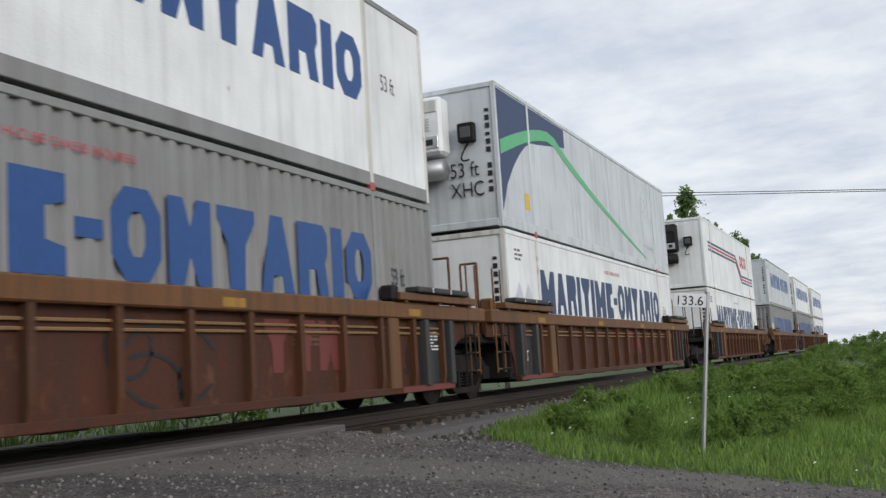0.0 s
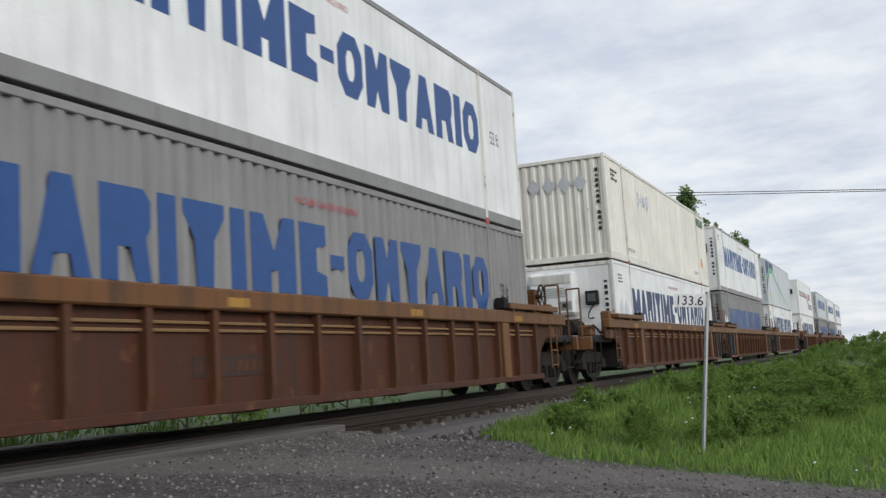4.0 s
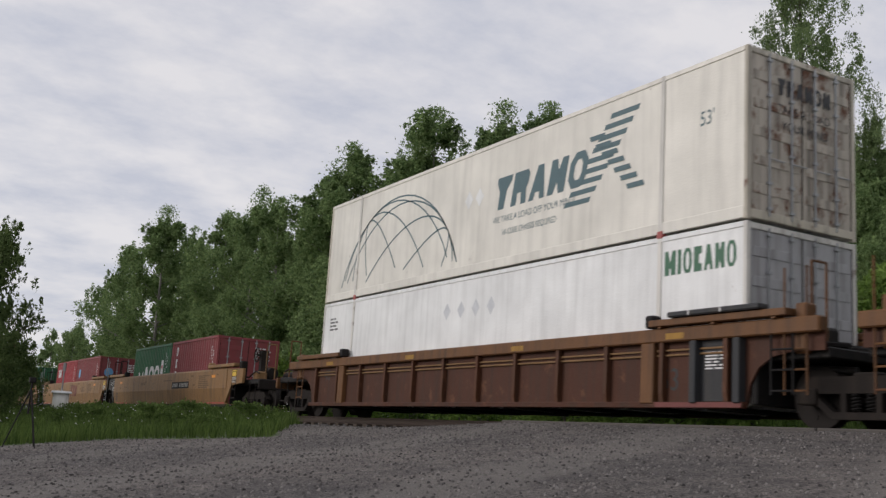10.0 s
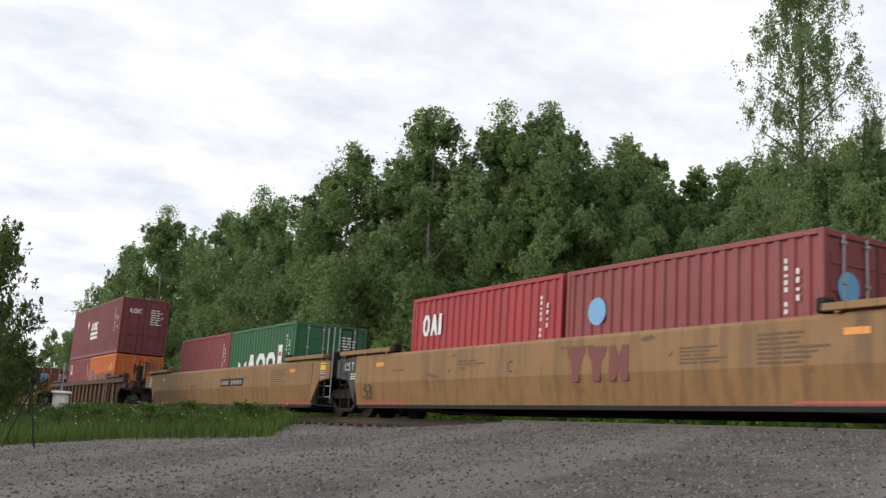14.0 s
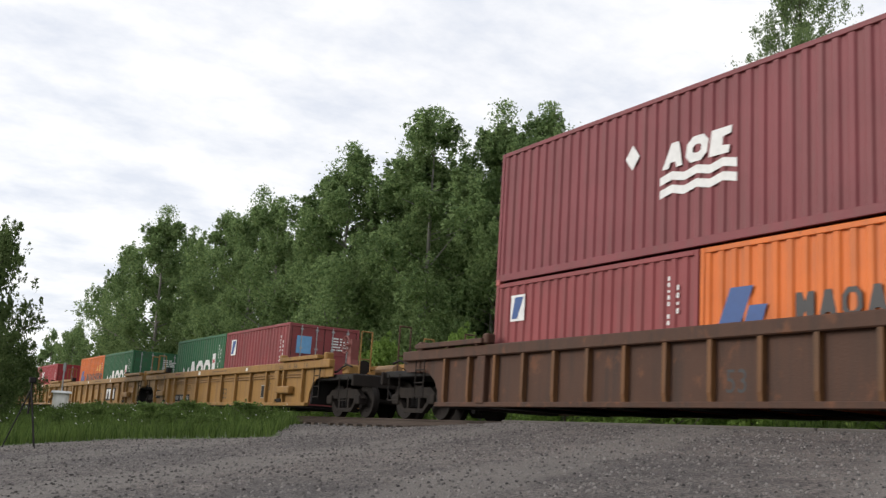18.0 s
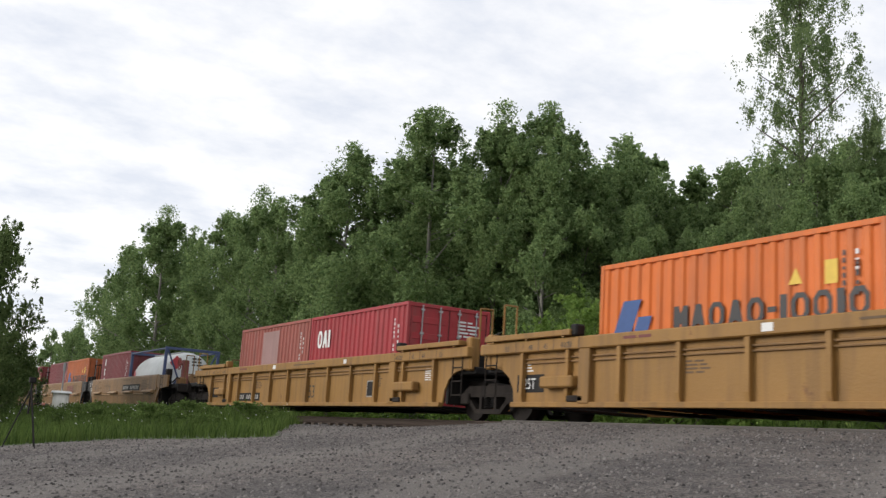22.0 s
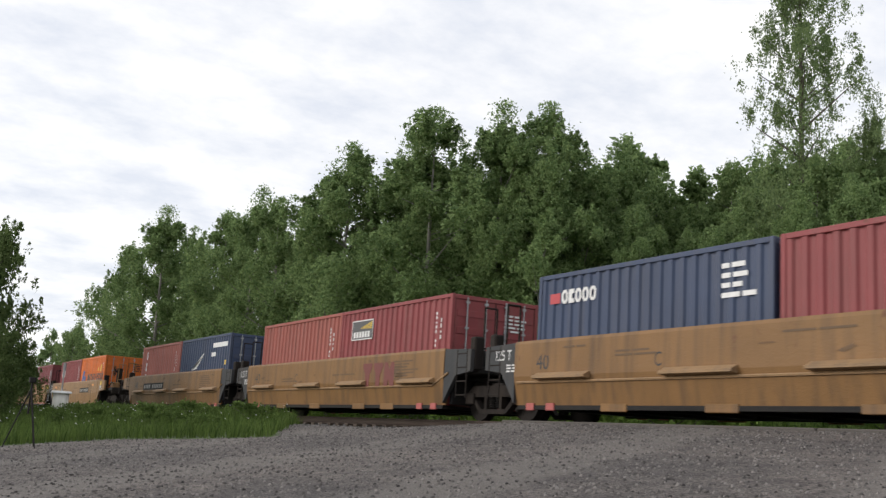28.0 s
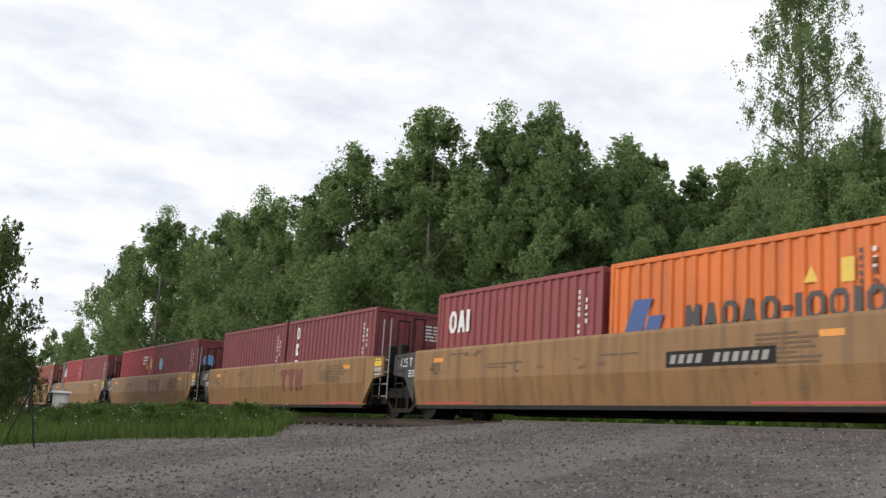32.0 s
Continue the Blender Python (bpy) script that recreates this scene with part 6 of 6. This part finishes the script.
# the woods' front row, then the trees behind it
FOREST = ((-106, 6.5, 9.5), (-90, 6.5, 16.4), (-76, 6.5, 17.4), (-70, 9, 16.0), (-63, 8.6, 17.0), (-56, 8.2, 14.0), (-52, 9, 15.5), (-47.5, 8.3, 16.2), (-46, 12, 17.6),
          (-42, 10.2, 17.1), (-39.5, 12.4, 17.4), (-37.5, 14.2, 17.2), (-36.8, 17, 15.4), (-35, 12, 13.0), (-39, 20, 15.4),
          (-29, 21, 11.0), (-32, 18, 10.2), (-31, 14.5, 9.4), (-28.5, 16.5, 10.8), (-33.5, 16, 11.4), (-24.5, 16.2, 10.8), (-21.5, 15, 10.0),
          (-22, 19.5, 11.6), (-26.3, 18.4, 12.6), (-23.6, 17.6, 11.6), (-19.2, 14.5, 9.6), (-41, 16, 15.4), (-44.2, 15, 15.6), (-35.5, 14.6, 14.6), (-49.5, 12.4, 15.2), (-29.6, 18.6, 12.4), (-60, 11.5, 15.0), (-27, 23.5, 13.2), (-30.5, 23, 12.8), (-37, 20.5, 14.9), (-33.5, 21.5, 14.4))
BEHIND = ((-46, 18.5, 17.4), (-41, 21.5, 17.2), (-52, 17.5, 17.6), (-73, 12, 16), (-25.2, 20.6, 13.4), (-42.5, 24, 15.6), (-38, 24, 16.2), (-36, 26, 16.6), (-33, 25, 16.0), (-31, 27, 16.0), (-27, 26, 15.0), (-29.2, 23.4, 14.8), (-25, 22, 12.4), (-23, 24, 12.6), (-20, 23, 12.5), (-17, 24, 13), (-12, 26, 14),
          (-5, 27, 15), (-84, 12, 15), (-66, 15, 15), (-55, 16, 14), (-50, 20, 14), (-44, 30, 14), (-120, 9, 11), (-140, 10, 12), (-98, 8.5, 11.5), (-112, 7.5, 10.5), (-70, -8.6, 5.2), (-84, -8.2, 6.2), (-100, -7.6, 7.2), (-34, 32, 15.0), (-24, 32, 14), (-18.5, 18, 9.8), (-58, 12, 13.4),
          (-80, 9, 15), (-30.8, 24.5, 14.6), (-27.8, 22.5, 13.6), (-22, 24.5, 13.4))
CROSSING = ((-15, 17, 9), (-11, 19, 10.5), (-7.5, 17.5, 9.6), (-4, 20, 11), (-0.5, 18, 10), (3.5, 20, 10.5), (7, 18, 9), (11, 20, 9.6), (15, 19, 8.6), (19, 20, 8.4), (24, 20, 8.2), (-9, 23, 12.5), (1, 24, 12), (9, 25, 11))
for row, protos in ((FOREST, POPLAR), (BEHIND, FAR), (CROSSING, FAR)):
    for k, (x, y, h) in enumerate(row):
        plant(protos, k, "tree", x, y, h * rnd.uniform(0.99, 1.05), "tall leafy deciduous tree behind the track", "tree", "woods behind the track", rnd.uniform(1.0, 1.22), rnd.uniform(0, 360))
plant(BIRCH, 0, "birch_tree", -27.6, 19.5, 27.5, "tall pale-barked tree standing over the woods", "tree", "", 0.72, 40)
plant(BIRCH, 1, "birch_tree", -25.0, 20.2, 16.0, "tall pale-barked tree standing over the woods", "tree", "", 0.8, 140)
for k, (x, y, h) in enumerate(((-21.5, 7.2, 5.0), (-24, 8, 4.4), (-19, 8.5, 5.2), (-27, 7.5, 4.6), (-17, 10, 5.4), (-30, 8, 4.2), (-33, 7, 4.6), (-22, 11, 6.2), (-26, 12, 6.6), (-38, 6.2, 4.5), (-14, 12, 6),
                               (-43, 6, 4.4), (-48, 6, 4.4), (-8, 11, 3.6), (-3.5, 12, 3.2), (1, 11.5, 3.4), (5.5, 12.5, 3.0), (10, 12, 3.2), (14, 11.5, 3.2), (18, 11, 3.4), (-12.5, 9, 3.4), (-10, 13, 6), (-54, 6, 4.2), (-30, 13, 6.5))):
    plant(SHRUB, k, "shrub", x, y, h, "bright green leafy shrub beside the track", "shrub", "shrubs behind the track", rnd.uniform(0.95, 1.2), rnd.uniform(0, 360))
# the near-side trees at the yard's far end
for x, y, h in ((-45, -9.0, 8.2), (-49, -8.8, 8.4), (-52, -10.5, 8.6), (-44, -9.9, 6.7)):
    plant(YARD_TREE, int(-x), "tree", x, y, h, "young leafy tree at the edge of the yard", "tree", "trees at the yard's edge", 0.68, rnd.uniform(0, 360))
for x, y, h in ((-25.5, -11.25, 2.5), (-28.5, -11.4, 2.9), (-45.5, -7.3, 3.0), (-35, -9.4, 2.8), (-31, -10.2, 2.6), (-40, -8.9, 3.2), (-47, -6.4, 2.6), (-30, -9.7, 3.0), (-33, -9.4, 2.6)):
    plant(YARD_TREE, int(-x), "shrub", x, y, h, "dense green shrub at the edge of the yard", "shrub", "shrubs at the yard's edge", 0.9, rnd.uniform(0, 360))
# beyond the crossing on the other side
for k, (x, y, h) in enumerate(((102, 8.6, 18.5), (103, 4.6, 13.2), (112, 5, 11.5), (96, 12, 14), (120, 12, 15), (135, 9, 15), (128, -9, 5), (44, 14, 7.5), (52, 14, 8), (60, 15, 8), (8, 18, 9), (2, 20, 10))):
    plant(FAR, k, "tree", x, y, h, "leafy tree beyond the crossing", "tree", "trees beyond the crossing", 1.2, rnd.uniform(0, 360))
for k, (x, y, h) in enumerate(((28, 12, 7.2), (25.4, 12.5, 7.4), (30.5, 12, 7.2), (22, 12.5, 6.8), (35.5, 12.5, 7.2), (33, 13, 7.6), (38, 12, 7), (20, 15, 7), (15, 16, 7))):
    plant(SHRUB, k, "tree", x, y, h, "bushy light-green young tree behind the track", "tree", "bushes beyond the crossing", 0.8, rnd.uniform(0, 360))
for k, (x, y, h) in enumerate(((13.9, -5.3, 0.42), (19.5, -7.2, 0.8), (21.5, -6.6, 0.75), (25, -5.8, 0.7), (28, -5.6, 0.75), (31, -5.2, 0.8), (34, -5.5, 0.85), (38, -5.4, 0.9), (43, -5.2, 1.0), (48, -5.4, 1.1), (54, -5.5, 1.2), (60, -6, 1.3), (22, -8.0, 1.1), (26, -7.8, 1.1), (40, -7.5, 1.2), (70, -6.5, 1.6), (80, -7, 2))):
    plant(SHRUB, k, "shrub", x, y, h, "leafy roadside shrub by the grass bank", "shrub", "shrubs on the grass bank", 1.3, rnd.uniform(0, 360))


WEED = [(*tree_meshes(70 + k, 1.0, 0.75, 0.02, 3600, 0.042, M["leaf_light"], M["bark"], 16, 0.0, 8, 0.1), 1.0) for k in range(3)]
YARD_WEED = [(*tree_meshes(80 + k, 1.0, 0.75, 0.02, 3600, 0.042, M["weed"], M["bark"], 16, 0.0, 8, 0.1), 1.0) for k in range(2)]
rnd = random.Random(77)
for k in range(64):
    x = 14.2 + 17 * (k / 64) ** 1.1 + rnd.uniform(-0.5, 0.6)
    y = -3.4 - rnd.uniform(0.0, 1.0) * (3.0 + 0.12 * (x - 14))
    plant(WEED, k, "weed_clump", x, y, rnd.uniform(0.18, 0.40) + 0.016 * (x - 14.2), "leafy green weed clump on the grass bank", "weeds", "weeds on the bank", rnd.uniform(0.9, 1.5), rnd.uniform(0, 360))
for k in range(120):
    x = -rnd.uniform(17.0, 40)
    y = rnd.uniform(-10.8, -2.8)
    if verge(x + 0.8, y) > 0.85:
        plant(YARD_WEED, k, "weed_clump", x, y, rnd.uniform(0.26, 0.55), "leafy green weed clump at the yard's edge", "weeds", "weeds at the yard's edge", rnd.uniform(0.8, 1.4), rnd.uniform(0, 360))


def grass_patch(name, n, area, tall, seed, label, flowers=0, blades="grass"):
    r = random.Random(seed)
    verts, faces = [], []
    k = 0
    while k < n:
        x, y = r.uniform(area[0], area[1]), r.uniform(area[2], area[3])
        k += 1
        if verge(x, y) < r.uniform(0.35, 0.8):
            continue
        dens = noise.noise((x * 0.7, y * 0.7, seed)) + 0.5
        h = tall(x, y) * r.uniform(0.35, 1.0) * (0.65 + 0.6 * max(0, dens))
        z = ground_z(x, y) - 0.03
        a = r.uniform(0, 6.28)
        w = r.uniform(0.006, 0.014)
        bx, by = math.cos(a) * w, math.sin(a) * w
        lx, ly = r.uniform(-0.4, 0.4) * h, r.uniform(-0.4, 0.4) * h
        b = len(verts)
        verts += [(x - bx, y - by, z), (x + bx, y + by, z), (x + bx * 0.8 + lx * 0.4, y + by * 0.8 + ly * 0.4, z + h * 0.6), (x - bx * 0.8 + lx * 0.4, y - by * 0.8 + ly * 0.4, z + h * 0.6),
                  (x + lx, y + ly, z + h)]
        faces += [(b, b + 1, b + 2, b + 3), (b + 3, b + 2, b + 4)]
    me = bpy.data.meshes.new(name)
    me.from_pydata(verts, [], faces)
    me.materials.append(M[blades])
    tagged(new(name, me), label, "grass", "", "stuff")
    if flowers:
        bm_v, bm_f = [], []
        while flowers:
            x, y = r.uniform(area[0], area[1]), r.uniform(area[2], area[3])
            flowers -= 1
            if verge(x, y) < 0.6:
                continue
            z = ground_z(x, y) + tall(x, y) * r.uniform(0.65, 1.1)
            s = r.uniform(0.008, 0.024)
            b = len(bm_v)
            bm_v += [(x - s, y, z), (x, y - s, z + s * 0.5), (x + s, y, z), (x, y + s, z - s * 0.3), (x, y, z + s * 0.8)]
            bm_f += [(b, b + 1, b + 4), (b + 1, b + 2, b + 4), (b + 2, b + 3, b + 4), (b + 3, b, b + 4)]
        me = bpy.data.meshes.new("wild_flowers")
        me.from_pydata(bm_v, [], bm_f)
        me.materials.append(M["petal"])
        tagged(new("wild_flowers", me), "small white wild flowers in the tall grass", "flowers", "", "stuff")


grass_patch("tall_grass", 60000, (-48, -16, -12, -2.6), lambda x, y: 0.42 + 0.12 * smooth_step(20, 35, -x), 21, "tall green grass and weeds at the yard's edge", 420)
grass_patch("tall_grass", 90000, (11.6, 40, -8.6, -2.4), lambda x, y: 0.18 + 0.36 * smooth_step(12.5, 26, x), 22, "rank green grass on the bank", 110, "leaf_light")
grass_patch("track_grass", 30000, (-60, 40, 2.6, 6.5), lambda x, y: 0.28, 23, "green grass along the far side of the track")
grass_patch("track_grass", 26000, (-15, 17, 3.2, 8.5), lambda x, y: 0.85, 24, "tall green grass beyond the crossing", 0, "weed")


# ---------------------------------------------------------------- things by the track
def milepost():
    ob = thing("milepost_sign", "small white mile sign on a thin grey post", "sign")
    x, y = 13.85, -5.89
    g = ground_z(x, y)
    bm = bmesh.new()
    tube(bm, (0, 0, -0.3), (0, 0, 1.78), 0.024, 8)
    part("post", bm, M["galv"], ob)
    bm = bmesh.new()
    soft_box(bm, -0.02, -0.008, -0.01, 0.36, 1.60, 1.75, 0.003)
    p = part("plate", bm, M["white"], ob)
    words("writing", "133.6", 0.145, M["black_ink"], p, -0.024, 0.345, 1.625, "rear", 0.95)
    ob.matrix_basis = pose(x, y, g, 6.5, 1.5, 10)


milepost()


def vent_box():
    ob = thing("equipment_box", "small white trackside box with a lid and a short mast", "equipment box")
    x, y = -42.0, -5.65
    g = ground_z(x, y)
    bm = bmesh.new()
    tube(bm, (0, 0, g), (0, 0, 0.42), 0.30, 20)
    part("body", bm, M["old_white"], ob, "pale round housing", True)
    bm = bmesh.new()
    tube(bm, (0, 0, 0.42), (0, 0, 0.50), 0.40, 20, 0.36)
    part("lid", bm, M["white"], ob)
    bm = bmesh.new()
    tube(bm, (0, 0, 0.5), (0, 0, 1.35), 0.028, 10)
    tube(bm, (0, 0, 1.28), (0, 0, 1.60), 0.06, 10)
    part("mast", bm, M["galv"], ob)
    ob.matrix_basis = pose(x, y, 0)


vent_box()


def tripod():
    ob = thing("tripod", "dark folding tripod standing at the grass edge", "tripod")
    x, y = -17.8, -10.42
    g = ground_z(x, y)
    for k in range(3):
        a = k * math.tau / 3 + 0.4
        bm = bmesh.new()
        tube(bm, (0, 0, g + 0.95), (0.32 * math.cos(a), 0.32 * math.sin(a), g), 0.016, 6, 0.010)
        part("leg", bm, M["black"], ob)
    bm = bmesh.new()
    tube(bm, (0, 0, g + 0.55), (0, 0, g + 1.1), 0.016, 8)
    soft_box(bm, -0.05, 0.05, -0.05, 0.05, g + 1.05, g + 1.14, 0.01)
    part("centre_column", bm, M["black"], ob)
    ob.matrix_basis = pose(x, y, 0)


tripod()


def power_line():
    """Two wooden poles with cross-arms, and the wires strung between their insulators."""
    ends = ((60.5, 13.4, 10.8), (66.0, -42.6, 5.9))
    for x, y, top in ends:
        ob = thing("utility_pole", "weathered wooden utility pole with cross-arm and insulators", "utility pole", "utility poles")
        bm = bmesh.new()
        tube(bm, (0, 0, -3.0), (0, 0, top + 0.9), 0.17, 12, 0.12)
        part("pole", bm, M["bark"], ob)
        bm = bmesh.new()
        soft_box(bm, -1.2, 1.2, -0.06, 0.06, top - 0.32, top - 0.2, 0.01)
        part("cross_arm", bm, M["bark"], ob)
        for xx in (-1.05, -0.5, 0.5, 1.05):
            bm = bmesh.new()
            tube(bm, (xx, 0, top - 0.2), (xx, 0, top), 0.05, 8, 0.03)
            part("insulator", bm, M["galv"], ob)
        ob.matrix_basis = pose(x, y, 0)
    for xx, sag in ((-1.05, 0.25), (1.05, 0.05)):
        ob = thing("power_wire", "thin dark overhead wire crossing the track", "wire", "overhead wires")
        bm = bmesh.new()
        prev = None
        for k in range(25):
            q = k / 24
            c = Vector((60.5 + 5.5 * q + xx, 13.4 - 56 * q, 10.8 - 4.9 * q - sag * 4 * q * (1 - q)))
            ring = [bm.verts.new(c + Vector((0.022 * math.cos(a * math.tau / 6), 0, 0.022 * math.sin(a * math.tau / 6)))) for a in range(6)]
            for a in range(6) if prev else ():
                bm.faces.new([prev[a], prev[(a + 1) % 6], ring[(a + 1) % 6], ring[a]])
            prev = ring
        part("strand", bm, M["black"], ob)


power_line()


# ---------------------------------------------------------------- motion
def motions():
    for ob, u, z in TRAIN:
        walk(ob, [(t, pose(u + SPEED * t, 0, z)) for t in (0.0, 8.0, 16.0, 24.0, 32.0)])
    # wheels roll while they are near the crossing
    for ob, a, u in SPINNING:
        first, last = max(0, math.ceil((-34 - u) / SPEED * FPS)), min(960, math.floor((34 - u) / SPEED * FPS))
        if first >= last:
            walk(ob, [(0.0, pose(a, 0, WHEEL_R)), (32.0, pose(a, 0, WHEEL_R))])
            continue
        turn = math.degrees(SPEED / FPS / WHEEL_R)
        rows = [] if first == 0 else [(0.0, pose(a, 0, WHEEL_R))]
        rows += [(k / FPS, pose(a, 0, WHEEL_R, 0, turn * (k - first), 0)) for k in range(first, last + 1)]
        if last < 960:
            rows.append((32.0, pose(a, 0, WHEEL_R, 0, turn * (last - first), 0)))
        walk(ob, rows)


motions()
